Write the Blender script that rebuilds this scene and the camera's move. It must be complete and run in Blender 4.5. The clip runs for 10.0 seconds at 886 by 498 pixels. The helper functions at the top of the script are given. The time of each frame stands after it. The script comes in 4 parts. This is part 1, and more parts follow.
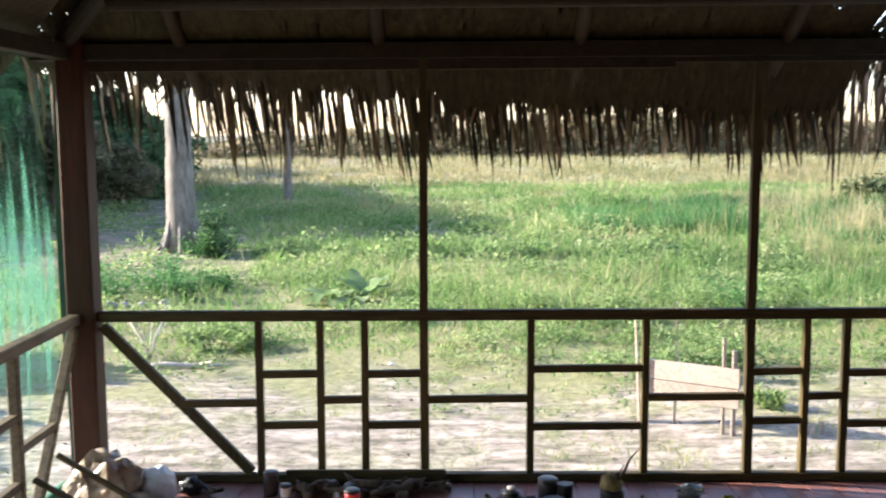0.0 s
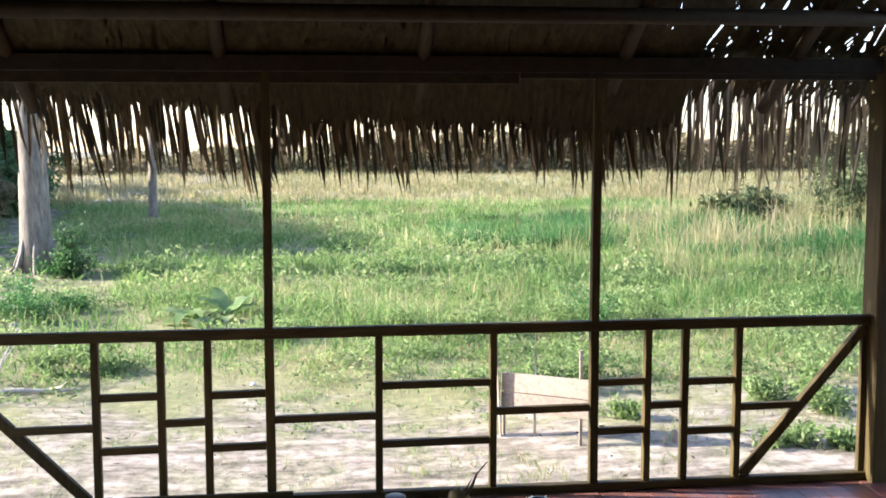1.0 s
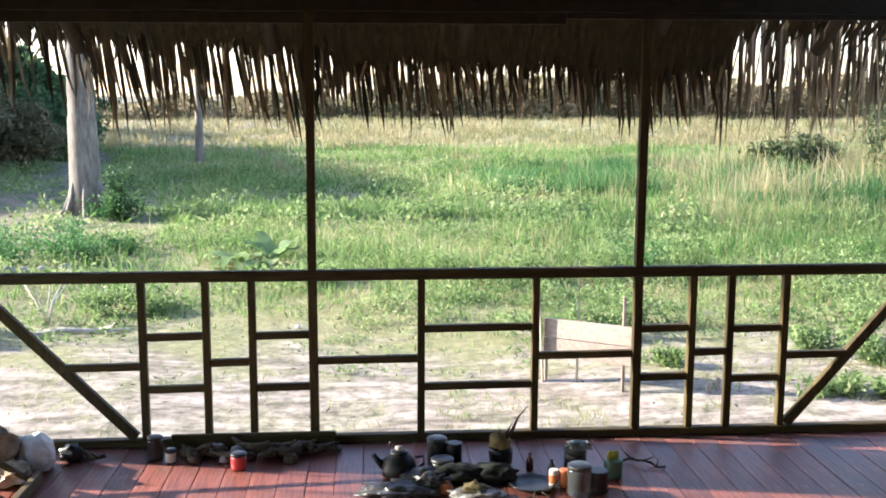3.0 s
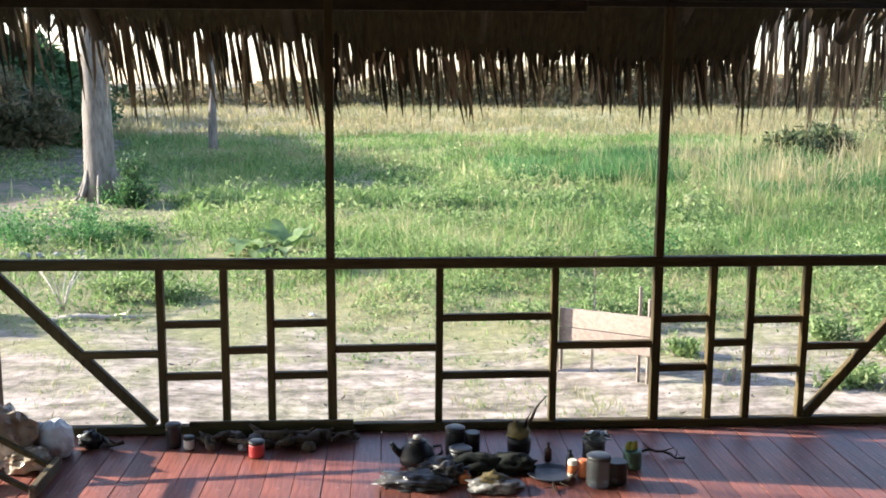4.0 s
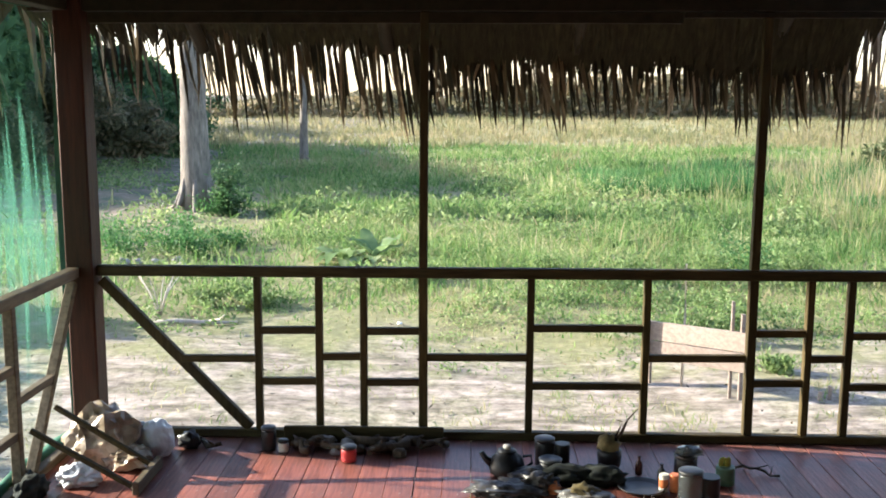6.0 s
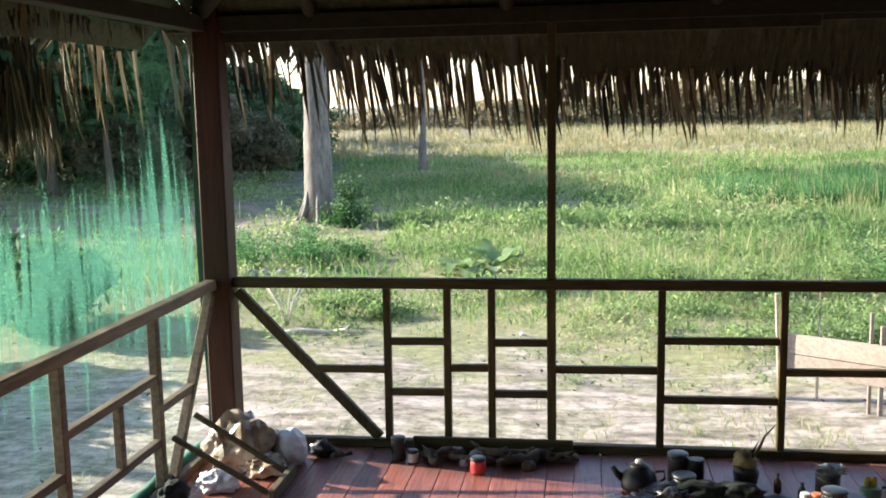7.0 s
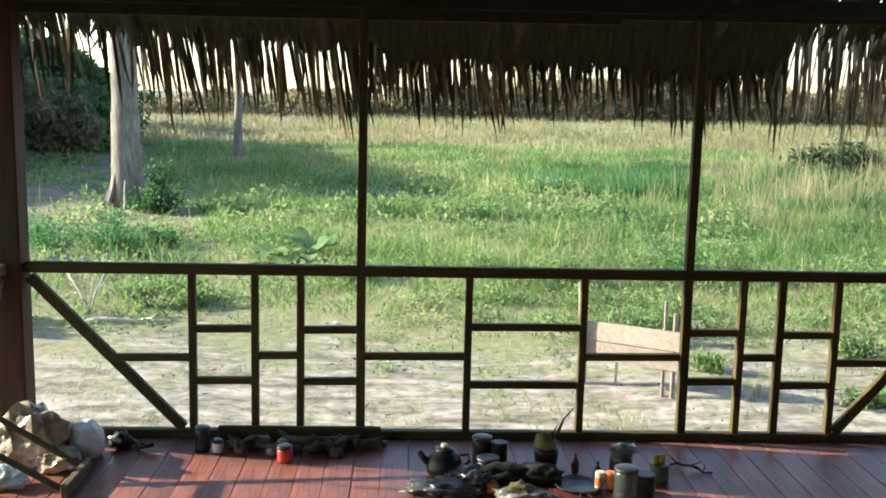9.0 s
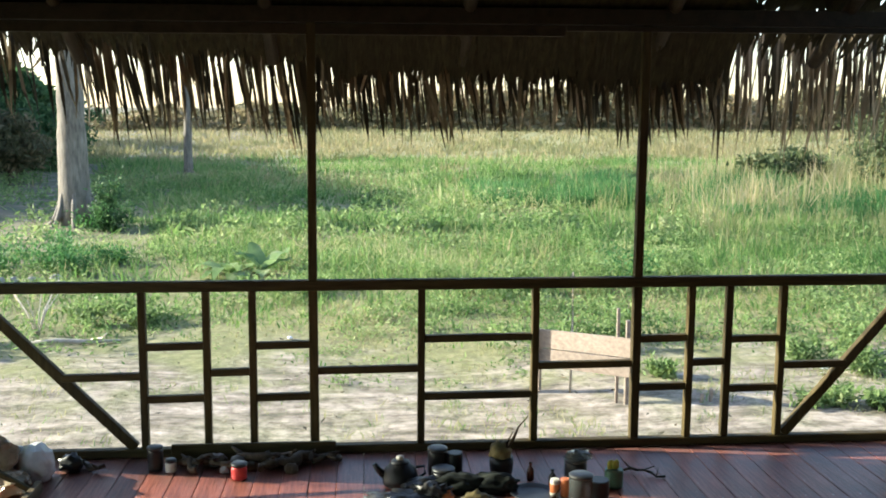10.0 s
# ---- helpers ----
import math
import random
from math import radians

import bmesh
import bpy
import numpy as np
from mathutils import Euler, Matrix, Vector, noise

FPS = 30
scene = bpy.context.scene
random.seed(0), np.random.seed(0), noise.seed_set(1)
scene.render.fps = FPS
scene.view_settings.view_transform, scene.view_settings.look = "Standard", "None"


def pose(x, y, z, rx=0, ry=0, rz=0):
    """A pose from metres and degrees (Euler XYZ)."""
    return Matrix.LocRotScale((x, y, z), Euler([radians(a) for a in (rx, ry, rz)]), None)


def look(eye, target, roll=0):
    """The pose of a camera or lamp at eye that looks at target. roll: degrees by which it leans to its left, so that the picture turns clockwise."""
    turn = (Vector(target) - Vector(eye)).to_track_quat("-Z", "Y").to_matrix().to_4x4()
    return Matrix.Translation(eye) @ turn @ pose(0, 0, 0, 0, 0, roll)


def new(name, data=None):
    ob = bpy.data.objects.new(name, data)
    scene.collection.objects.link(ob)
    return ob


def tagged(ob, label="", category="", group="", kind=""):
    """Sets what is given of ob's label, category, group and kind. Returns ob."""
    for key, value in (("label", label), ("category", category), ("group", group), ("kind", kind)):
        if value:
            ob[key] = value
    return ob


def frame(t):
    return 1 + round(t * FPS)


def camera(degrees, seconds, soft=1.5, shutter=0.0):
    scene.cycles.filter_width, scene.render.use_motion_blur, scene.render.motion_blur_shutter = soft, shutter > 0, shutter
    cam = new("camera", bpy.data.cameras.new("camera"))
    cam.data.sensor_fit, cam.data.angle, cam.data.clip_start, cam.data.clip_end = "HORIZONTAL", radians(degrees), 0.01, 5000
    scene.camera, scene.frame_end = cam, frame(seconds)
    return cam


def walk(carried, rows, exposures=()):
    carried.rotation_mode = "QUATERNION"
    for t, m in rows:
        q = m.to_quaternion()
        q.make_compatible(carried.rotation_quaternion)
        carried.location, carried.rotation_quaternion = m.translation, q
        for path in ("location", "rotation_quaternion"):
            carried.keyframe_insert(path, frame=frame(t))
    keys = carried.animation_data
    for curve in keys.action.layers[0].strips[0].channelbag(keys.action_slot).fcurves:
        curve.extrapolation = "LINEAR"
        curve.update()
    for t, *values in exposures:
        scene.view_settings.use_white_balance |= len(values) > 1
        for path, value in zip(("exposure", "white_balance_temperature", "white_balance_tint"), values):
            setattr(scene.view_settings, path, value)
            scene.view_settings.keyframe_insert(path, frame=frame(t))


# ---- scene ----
cam = camera(47.5, 10.0, soft=1.8, shutter=0.2)
PATH = [
    (0, (0.157, -4.913, 1.742), (0.133, -2.927, 1.513), -0.4),
    (0.5, (0.21, -4.89, 1.743), (0.401, -2.909, 1.549), 0.3),
    (1, (0.3, -4.876, 1.731), (0.523, -2.898, 1.534), -0.2),
    (1.5, (0.336, -4.862, 1.717), (0.523, -2.885, 1.477), 0.2),
    (2, (0.325, -4.871, 1.718), (0.504, -2.894, 1.472), 1.1),
    (2.5, (0.312, -4.866, 1.716), (0.491, -2.891, 1.456), -0.2),
    (2.7, (0.311, -4.861, 1.714), (0.464, -2.887, 1.435), -0.2),
    (4, (0.274, -4.83, 1.712), (0.385, -2.86, 1.387), 0.2),
    (4.5, (0.257, -4.825, 1.711), (0.286, -2.853, 1.381), 0.3),
    (5, (0.235, -4.85, 1.722), (0.155, -2.874, 1.423), 0.4),
    (5.2, (0.231, -4.864, 1.724), (0.128, -2.886, 1.449), 0.2),
    (6.3, (0.243, -4.87, 1.712), (0.197, -2.897, 1.391), 0.1),
    (6.5, (0.237, -4.871, 1.719), (0.169, -2.899, 1.391), -0.6),
    (7, (0.189, -4.867, 1.723), (-0.101, -2.908, 1.44), -1.1),
    (7.5, (0.189, -4.847, 1.712), (-0.072, -2.888, 1.411), 0.2),
    (8, (0.22, -4.833, 1.698), (0.162, -2.865, 1.345), 0.1),
    (8.5, (0.234, -4.841, 1.702), (0.256, -2.868, 1.371), 0.4),
    (9, (0.225, -4.852, 1.705), (0.295, -2.876, 1.402), 1.1),
    (9.5, (0.22, -4.85, 1.708), (0.321, -2.876, 1.405), 0.2),
    (10, (0.241, -4.868, 1.708), (0.401, -2.894, 1.429), 0.2),
]
EXPOSURES = [(0, 1.94, 6420, 14), (1.0, 1.92, 6370, 15), (2.7, 1.98, 6330, 15), (4.5, 1.78, 6400, 13), (6.5, 1.80, 6450, 11), (7.5, 1.76, 6450, 9), (8.5, 1.68, 6500, 3), (10.0, 1.64, 6550, 2)]
walk(cam, [(t, look(eye, target, roll)) for t, eye, target, roll in PATH], EXPOSURES)

# ---- light: low sun from the open side, pale sky ----
SUN_DIR = Vector((-2.69, 0.51, 1.0)).normalized()
world = bpy.data.worlds.new("sky")
scene.world = world
world.use_nodes = True
wn = world.node_tree.nodes
sky = wn.new("ShaderNodeTexSky")
sky.sky_type = "NISHITA"
sky.sun_disc = False
sky.sun_elevation = math.asin(SUN_DIR.z)
sky.sun_rotation = math.atan2(SUN_DIR.x, SUN_DIR.y)
sky.dust_density = 0.8
sky.air_density = 1.0
wn["Background"].inputs["Strength"].default_value = 0.15
cool = wn.new("ShaderNodeMix")
cool.data_type, cool.blend_type = "RGBA", "MULTIPLY"
cool.inputs[0].default_value, cool.inputs[7].default_value = 1.0, (1.05, 1.0, 1.09, 1)
world.node_tree.links.new(sky.outputs["Color"], cool.inputs[6])
world.node_tree.links.new(cool.outputs[2], wn["Background"].inputs["Color"])
sun = new("sun", bpy.data.lights.new("sun", "SUN"))
sun.data.energy, sun.data.angle, sun.data.color = 5.8, radians(0.6), (1.0, 0.92, 0.79)
sun.matrix_world = look(SUN_DIR * 60, (0, 0, 0))


# ---- materials ----
def mat(name, rough=0.7):
    m = bpy.data.materials.new(name)
    m.use_nodes = True
    b = m.node_tree.nodes["Principled BSDF"]
    b.inputs["Roughness"].default_value = rough
    return m, m.node_tree.nodes, m.node_tree.links, b


def node(ns, kind, **inputs):
    n = ns.new(kind)
    for key, value in inputs.items():
        n.inputs[key.replace("_", " ")].default_value = value
    return n


def ramp(ns, ls, source, stops):
    r = ns.new("ShaderNodeValToRGB")
    e = r.color_ramp.elements
    while len(e) < len(stops):
        e.new(0.5)
    for el, (p, c) in zip(e, stops):
        el.position, el.color = p, (*c, 1)
    ls.new(source, r.inputs["Fac"])
    return r


def coords(ns, ls, scale=(1, 1, 1)):
    c, m = ns.new("ShaderNodeTexCoord"), ns.new("ShaderNodeMapping")
    m.inputs["Scale"].default_value = scale
    ls.new(c.outputs["Object"], m.inputs["Vector"])
    return m.outputs["Vector"]


def bump(ns, ls, b, height, strength, dist=0.01):
    n = node(ns, "ShaderNodeBump", Strength=strength, Distance=dist)
    ls.new(height, n.inputs["Height"])
    ls.new(n.outputs["Normal"], b.inputs["Normal"])


def mixed(ns, ls, fac, a, b, mode="MIX"):
    m = ns.new("ShaderNodeMix")
    m.data_type, m.blend_type = "RGBA", mode
    for src, i in ((fac, 0), (a, 6), (b, 7)):
        if isinstance(src, (tuple, float)):
            m.inputs[i].default_value = src if isinstance(src, float) else (*src, 1)
        else:
            ls.new(src, m.inputs[i])
    return m.outputs[2]


def grained(name, dark, light, scale=(8, 8, 0.8), rough=0.65, strength=0.4, dirt=(0.04, 0.03, 0.02), amount=0.5, island=False, specks=0.0, sheen=0.22):
    """Wood or stalk: fine grain along one axis, coarse stains, a shade of its own for every piece."""
    m, ns, ls, b = mat(name, rough)
    b.inputs["Specular IOR Level"].default_value = sheen
    v = coords(ns, ls, scale)
    g = node(ns, "ShaderNodeTexNoise", Scale=6.0, Detail=8.0, Roughness=0.65)
    ls.new(v, g.inputs["Vector"])
    col = ramp(ns, ls, g.outputs["Fac"], [(0.3, dark), (0.7, light)]).outputs["Color"]
    s = node(ns, "ShaderNodeTexNoise", Scale=2.3, Detail=4.0)
    ls.new(coords(ns, ls), s.inputs["Vector"])
    fac = ramp(ns, ls, s.outputs["Fac"], [(0.45, (0, 0, 0)), (0.75, (amount,) * 3)]).outputs["Color"]
    col = mixed(ns, ls, fac, col, dirt)
    if island:
        r = ns.new("ShaderNodeNewGeometry").outputs["Random Per Island"]
    else:
        r = ns.new("ShaderNodeObjectInfo").outputs["Random"]
    shade = ramp(ns, ls, r, [(0.0, (0.72, 0.72, 0.72)), (1.0, (1.2, 1.17, 1.12))]).outputs["Color"]
    col = mixed(ns, ls, 1.0, col, shade, "MULTIPLY")
    if specks:
        sp = node(ns, "ShaderNodeTexNoise", Scale=38.0, Detail=3.0, Roughness=0.5)
        ls.new(coords(ns, ls, (1, 0.45, 1)), sp.inputs["Vector"])
        col = mixed(ns, ls, ramp(ns, ls, sp.outputs["Fac"], [(0.66, (0, 0, 0)), (0.74, (specks,) * 3)]).outputs["Color"], col, (0.55, 0.47, 0.42))
    ls.new(col, b.inputs["Base Color"])
    bump(ns, ls, b, g.outputs["Fac"], strength, 0.006)
    return m


def leafy(name, stops, see=0.45, field=0.12, rough=0.6):
    """Blades and leaves: light shines through them, every blade has its shade, patches differ over the field."""
    m, ns, ls, b = mat(name, rough)
    isl = ns.new("ShaderNodeNewGeometry").outputs["Random Per Island"]
    n = node(ns, "ShaderNodeTexNoise", Scale=field, Detail=4.0)
    ls.new(coords(ns, ls), n.inputs["Vector"])
    mix = ns.new("ShaderNodeMath")
    mix.operation = "MULTIPLY_ADD"
    ls.new(isl, mix.inputs[0])
    mix.inputs[1].default_value = 0.6
    a = ns.new("ShaderNodeMath")
    a.operation = "MULTIPLY_ADD"
    ls.new(n.outputs["Fac"], a.inputs[0])
    a.inputs[1].default_value, a.inputs[2].default_value = 1.6, -0.6
    ls.new(a.outputs[0], mix.inputs[2])
    col = ramp(ns, ls, mix.outputs[0], stops).outputs["Color"]
    ls.new(col, b.inputs["Base Color"])
    b.inputs["Specular IOR Level"].default_value = 0.3
    t = ns.new("ShaderNodeBsdfTranslucent")
    ls.new(col, t.inputs["Color"])
    ms = ns.new("ShaderNodeMixShader")
    ms.inputs[0].default_value = see
    ls.new(b.outputs[0], ms.inputs[1])
    ls.new(t.outputs[0], ms.inputs[2])
    ls.new(ms.outputs[0], ns["Material Output"].inputs["Surface"])
    return m


def plain(name, colour, rough=0.5, metal=0.0, vary=0.25, scale=14.0, strength=0.15, clear=0.0):
    m, ns, ls, b = mat(name, rough)
    n = node(ns, "ShaderNodeTexNoise", Scale=scale, Detail=6.0)
    ls.new(coords(ns, ls), n.inputs["Vector"])
    lo, hi = tuple(c * (1 - vary) for c in colour), tuple(min(1.0, c * (1 + vary)) for c in colour)
    ls.new(ramp(ns, ls, n.outputs["Fac"], [(0.3, lo), (0.7, hi)]).outputs["Color"], b.inputs["Base Color"])
    b.inputs["Metallic"].default_value = metal
    b.inputs["Transmission Weight"].default_value = clear
    bump(ns, ls, b, n.outputs["Fac"], strength, 0.004)
    return m


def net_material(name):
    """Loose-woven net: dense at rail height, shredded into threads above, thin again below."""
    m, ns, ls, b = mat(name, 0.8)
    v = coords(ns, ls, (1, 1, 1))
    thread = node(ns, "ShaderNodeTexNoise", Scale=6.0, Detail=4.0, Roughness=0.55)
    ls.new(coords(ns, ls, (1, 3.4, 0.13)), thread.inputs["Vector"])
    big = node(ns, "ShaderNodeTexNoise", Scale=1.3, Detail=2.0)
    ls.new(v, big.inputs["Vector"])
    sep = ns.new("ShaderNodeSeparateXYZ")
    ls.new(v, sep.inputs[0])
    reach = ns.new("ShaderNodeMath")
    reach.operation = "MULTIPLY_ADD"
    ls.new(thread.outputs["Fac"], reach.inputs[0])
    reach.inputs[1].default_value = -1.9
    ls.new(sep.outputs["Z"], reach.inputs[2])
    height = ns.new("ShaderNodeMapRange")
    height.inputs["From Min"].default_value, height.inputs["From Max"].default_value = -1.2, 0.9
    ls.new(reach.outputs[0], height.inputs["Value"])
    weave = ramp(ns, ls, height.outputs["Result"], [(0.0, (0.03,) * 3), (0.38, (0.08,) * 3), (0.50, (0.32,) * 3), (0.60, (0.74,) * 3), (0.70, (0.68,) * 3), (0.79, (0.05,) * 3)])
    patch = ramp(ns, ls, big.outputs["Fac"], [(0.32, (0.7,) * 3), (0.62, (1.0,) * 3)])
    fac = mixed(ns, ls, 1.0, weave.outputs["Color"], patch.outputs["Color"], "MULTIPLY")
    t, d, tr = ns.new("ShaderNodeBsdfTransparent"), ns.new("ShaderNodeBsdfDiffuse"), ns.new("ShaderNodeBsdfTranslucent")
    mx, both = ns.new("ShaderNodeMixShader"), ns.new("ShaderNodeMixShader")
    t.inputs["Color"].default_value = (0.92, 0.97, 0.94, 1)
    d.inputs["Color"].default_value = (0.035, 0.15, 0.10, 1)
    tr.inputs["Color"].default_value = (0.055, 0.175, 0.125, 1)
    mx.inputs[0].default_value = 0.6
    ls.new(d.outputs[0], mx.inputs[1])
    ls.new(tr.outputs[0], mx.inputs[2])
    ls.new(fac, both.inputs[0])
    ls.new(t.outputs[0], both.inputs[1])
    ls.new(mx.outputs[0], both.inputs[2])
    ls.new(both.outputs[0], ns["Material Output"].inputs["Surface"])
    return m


def ground_material():
    """Pale trodden sand by the house, green turf further out, bare earth under the trees."""
    m, ns, ls, b = mat("ground", 0.95)
    v = coords(ns, ls)
    fine = node(ns, "ShaderNodeTexNoise", Scale=8.0, Detail=10.0, Roughness=0.72)
    patch = node(ns, "ShaderNodeTexNoise", Scale=1.1, Detail=6.0, Roughness=0.62)
    wide = node(ns, "ShaderNodeTexNoise", Scale=0.12, Detail=4.0)
    for n in (fine, patch, wide):
        ls.new(v, n.inputs["Vector"])
    # Sand mottling stretched along x, painting in the tufts' long shadows.
    shadow_streak = node(ns, "ShaderNodeTexNoise", Scale=2.2, Detail=8.0, Roughness=0.66)
    ls.new(coords(ns, ls, (0.55, 1.9, 1)), shadow_streak.inputs["Vector"])
    worn = ramp(ns, ls, shadow_streak.outputs["Fac"], [(0.37, (0.125, 0.11, 0.075)), (0.49, (0.29, 0.25, 0.20)), (0.60, (0.45, 0.39, 0.33))]).outputs["Color"]
    grit = ramp(ns, ls, fine.outputs["Fac"], [(0.34, (0.45, 0.42, 0.38)), (0.5, (0.88, 0.87, 0.85)), (0.62, (1.12, 1.1, 1.08))]).outputs["Color"]
    sand = mixed(ns, ls, 1.0, worn, grit, "MULTIPLY")
    turf = ramp(ns, ls, fine.outputs["Fac"], [(0.38, (0.035, 0.06, 0.02)), (0.5, (0.10, 0.14, 0.05)), (0.62, (0.24, 0.24, 0.12))]).outputs["Color"]
    straw = mixed(ns, ls, wide.outputs["Fac"], turf, (0.30, 0.26, 0.12))
    sx = ns.new("ShaderNodeSeparateXYZ")
    ls.new(v, sx.inputs[0])
    edge = ns.new("ShaderNodeMath")
    edge.operation = "MULTIPLY_ADD"
    ls.new(patch.outputs["Fac"], edge.inputs[0])
    edge.inputs[1].default_value = 9.0
    ls.new(sx.outputs["Y"], edge.inputs[2])
    far = ns.new("ShaderNodeMapRange")
    far.inputs["From Min"].default_value, far.inputs["From Max"].default_value = 8.6, 11.0
    ls.new(edge.outputs[0], far.inputs["Value"])
    tufts = ramp(ns, ls, patch.outputs["Fac"], [(0.46, (0, 0, 0)), (0.58, (0.72, 0.72, 0.72))]).outputs["Color"]
    near = mixed(ns, ls, tufts, sand, ramp(ns, ls, fine.outputs["Fac"], [(0.35, (0.06, 0.062, 0.03)), (0.48, (0.21, 0.195, 0.12)), (0.6, (0.38, 0.34, 0.25))]).outputs["Color"])
    col = mixed(ns, ls, far.outputs["Result"], near, straw)
    earth = ns.new("ShaderNodeMath")
    earth.operation = "MULTIPLY_ADD"
    ls.new(wide.outputs["Fac"], earth.inputs[0])
    earth.inputs[1].default_value = 12.0
    ls.new(sx.outputs["X"], earth.inputs[2])
    left = ns.new("ShaderNodeMapRange")
    left.inputs["From Min"].default_value, left.inputs["From Max"].default_value = 2.2, -1.5
    ls.new(earth.outputs[0], left.inputs["Value"])
    bare = ramp(ns, ls, patch.outputs["Fac"], [(0.32, (0.34, 0.27, 0.21)), (0.45, (0.16, 0.135, 0.09)), (0.62, (0.07, 0.10, 0.045))]).outputs["Color"]
    far_left = ns.new("ShaderNodeMath")
    far_left.operation = "MULTIPLY"
    ls.new(left.outputs["Result"], far_left.inputs[0])
    ls.new(far.outputs["Result"], far_left.inputs[1])
    col = mixed(ns, ls, far_left.outputs[0], col, bare)
    ls.new(col, b.inputs["Base Color"])
    bump(ns, ls, b, fine.outputs["Fac"], 0.9, 0.03)
    return m


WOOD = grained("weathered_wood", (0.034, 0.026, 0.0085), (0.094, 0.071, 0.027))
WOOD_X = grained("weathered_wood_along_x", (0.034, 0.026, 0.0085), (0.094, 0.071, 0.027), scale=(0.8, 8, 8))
# Same weathered wood, lightened so that its colour carries the sunlight.
SUNLIT_WOOD_Y = grained("sunlit_wood_along_y", (0.08, 0.06, 0.036), (0.20, 0.155, 0.10), scale=(8, 0.8, 8))
POST = grained("red_brown_post", (0.024, 0.008, 0.004), (0.075, 0.023, 0.010), scale=(6, 6, 0.6))
# Roof timber: plain brown, darker than the railing wood.
ROOF_WOOD = grained("dark_roof_wood", (0.018, 0.0145, 0.0078), (0.044, 0.034, 0.019), scale=(3, 3, 3))
PLANK = grained("red_painted_deck", (0.13, 0.040, 0.032), (0.38, 0.135, 0.10), scale=(9, 0.7, 9), rough=0.40, dirt=(0.105, 0.078, 0.072), amount=0.8, specks=0.6, sheen=0.34)
PALE_BOARD = grained("pale_new_board", (0.19, 0.155, 0.13), (0.32, 0.27, 0.23), scale=(0.7, 6, 6), amount=0.2)
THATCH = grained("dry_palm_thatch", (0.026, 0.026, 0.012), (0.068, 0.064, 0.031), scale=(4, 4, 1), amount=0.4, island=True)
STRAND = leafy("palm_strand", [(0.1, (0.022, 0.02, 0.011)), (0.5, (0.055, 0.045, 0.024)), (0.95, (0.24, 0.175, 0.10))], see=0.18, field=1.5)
# Lit copy of the palm strand: the paler colour stands in for sunlight.
SUNLIT_STRAND = leafy("sunlit_palm_strand", [(0.1, (0.08, 0.062, 0.034)), (0.5, (0.27, 0.205, 0.12)), (0.9, (0.55, 0.43, 0.28))], see=0.3, field=1.5)
GRASS = leafy("tall_grass", [(0.05, (0.05, 0.13, 0.035)), (0.4, (0.14, 0.26, 0.07)), (0.7, (0.27, 0.34, 0.13)), (0.97, (0.50, 0.46, 0.26))], see=0.5)
FAR_STRAW = leafy("sunburnt_far_grass", [(0.1, (0.17, 0.20, 0.085)), (0.5, (0.27, 0.25, 0.125)), (0.9, (0.37, 0.31, 0.18))], see=0.5)
STRAW = leafy("seeding_grass", [(0.1, (0.17, 0.24, 0.08)), (0.5, (0.32, 0.31, 0.145)), (0.9, (0.50, 0.42, 0.26))], see=0.5)
WEED = leafy("broad_weed", [(0.1, (0.035, 0.11, 0.035)), (0.6, (0.09, 0.22, 0.07)), (0.95, (0.19, 0.32, 0.12))], field=0.6)
CROWN = leafy("tree_leaf", [(0.1, (0.03, 0.075, 0.03)), (0.6, (0.07, 0.145, 0.055)), (0.95, (0.14, 0.21, 0.08))], field=0.3)
PALE_LEAF = leafy("pale_wilting_leaf", [(0.1, (0.09, 0.18, 0.06)), (0.5, (0.24, 0.34, 0.15)), (0.95, (0.55, 0.57, 0.40))], field=2.0)
BARK = grained("pale_bark", (0.09, 0.082, 0.07), (0.29, 0.265, 0.23), scale=(2.5, 2.5, 0.5), strength=0.8, dirt=(0.09, 0.075, 0.06))
BLEACHED = grained("bleached_wood", (0.36, 0.32, 0.26), (0.62, 0.57, 0.50), scale=(3, 3, 3), amount=0.3)
DARK_BARK = grained("brown_bark", (0.05, 0.038, 0.028), (0.13, 0.10, 0.075), scale=(2.5, 2.5, 0.5), strength=0.8, dirt=(0.05, 0.045, 0.03))
SHRUB = leafy("brown_shrub_leaf", [(0.1, (0.06, 0.07, 0.035)), (0.6, (0.13, 0.13, 0.07)), (0.95, (0.26, 0.20, 0.12))], field=0.4)
THICKET = leafy("thicket_leaf", [(0.1, (0.04, 0.07, 0.03)), (0.6, (0.11, 0.14, 0.06)), (0.95, (0.24, 0.24, 0.12))], field=0.4)
HERB = leafy("field_herb", [(0.1, (0.09, 0.16, 0.05)), (0.6, (0.20, 0.29, 0.105)), (0.95, (0.37, 0.41, 0.20))], see=0.5, field=0.25)
GROUND = ground_material()
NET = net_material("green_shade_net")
NET_DARK = plain("folded_green_net", (0.012, 0.10, 0.055), 0.8)


# ---- building blocks ----
def box(bm, x0, x1, y0, y1, z0, z1, bevel=0.003):
    r = bmesh.ops.create_cube(bm, size=1.0)
    m = Matrix.Translation(((x0 + x1) / 2, (y0 + y1) / 2, (z0 + z1) / 2)) @ Matrix.Diagonal((x1 - x0, y1 - y0, z1 - z0, 1))
    bmesh.ops.transform(bm, matrix=m, verts=r["verts"])
    if bevel:
        edges = list({e for v in r["verts"] for e in v.link_edges})
        bmesh.ops.bevel(bm, geom=edges, offset=bevel, segments=1, affect="EDGES")
    return bm


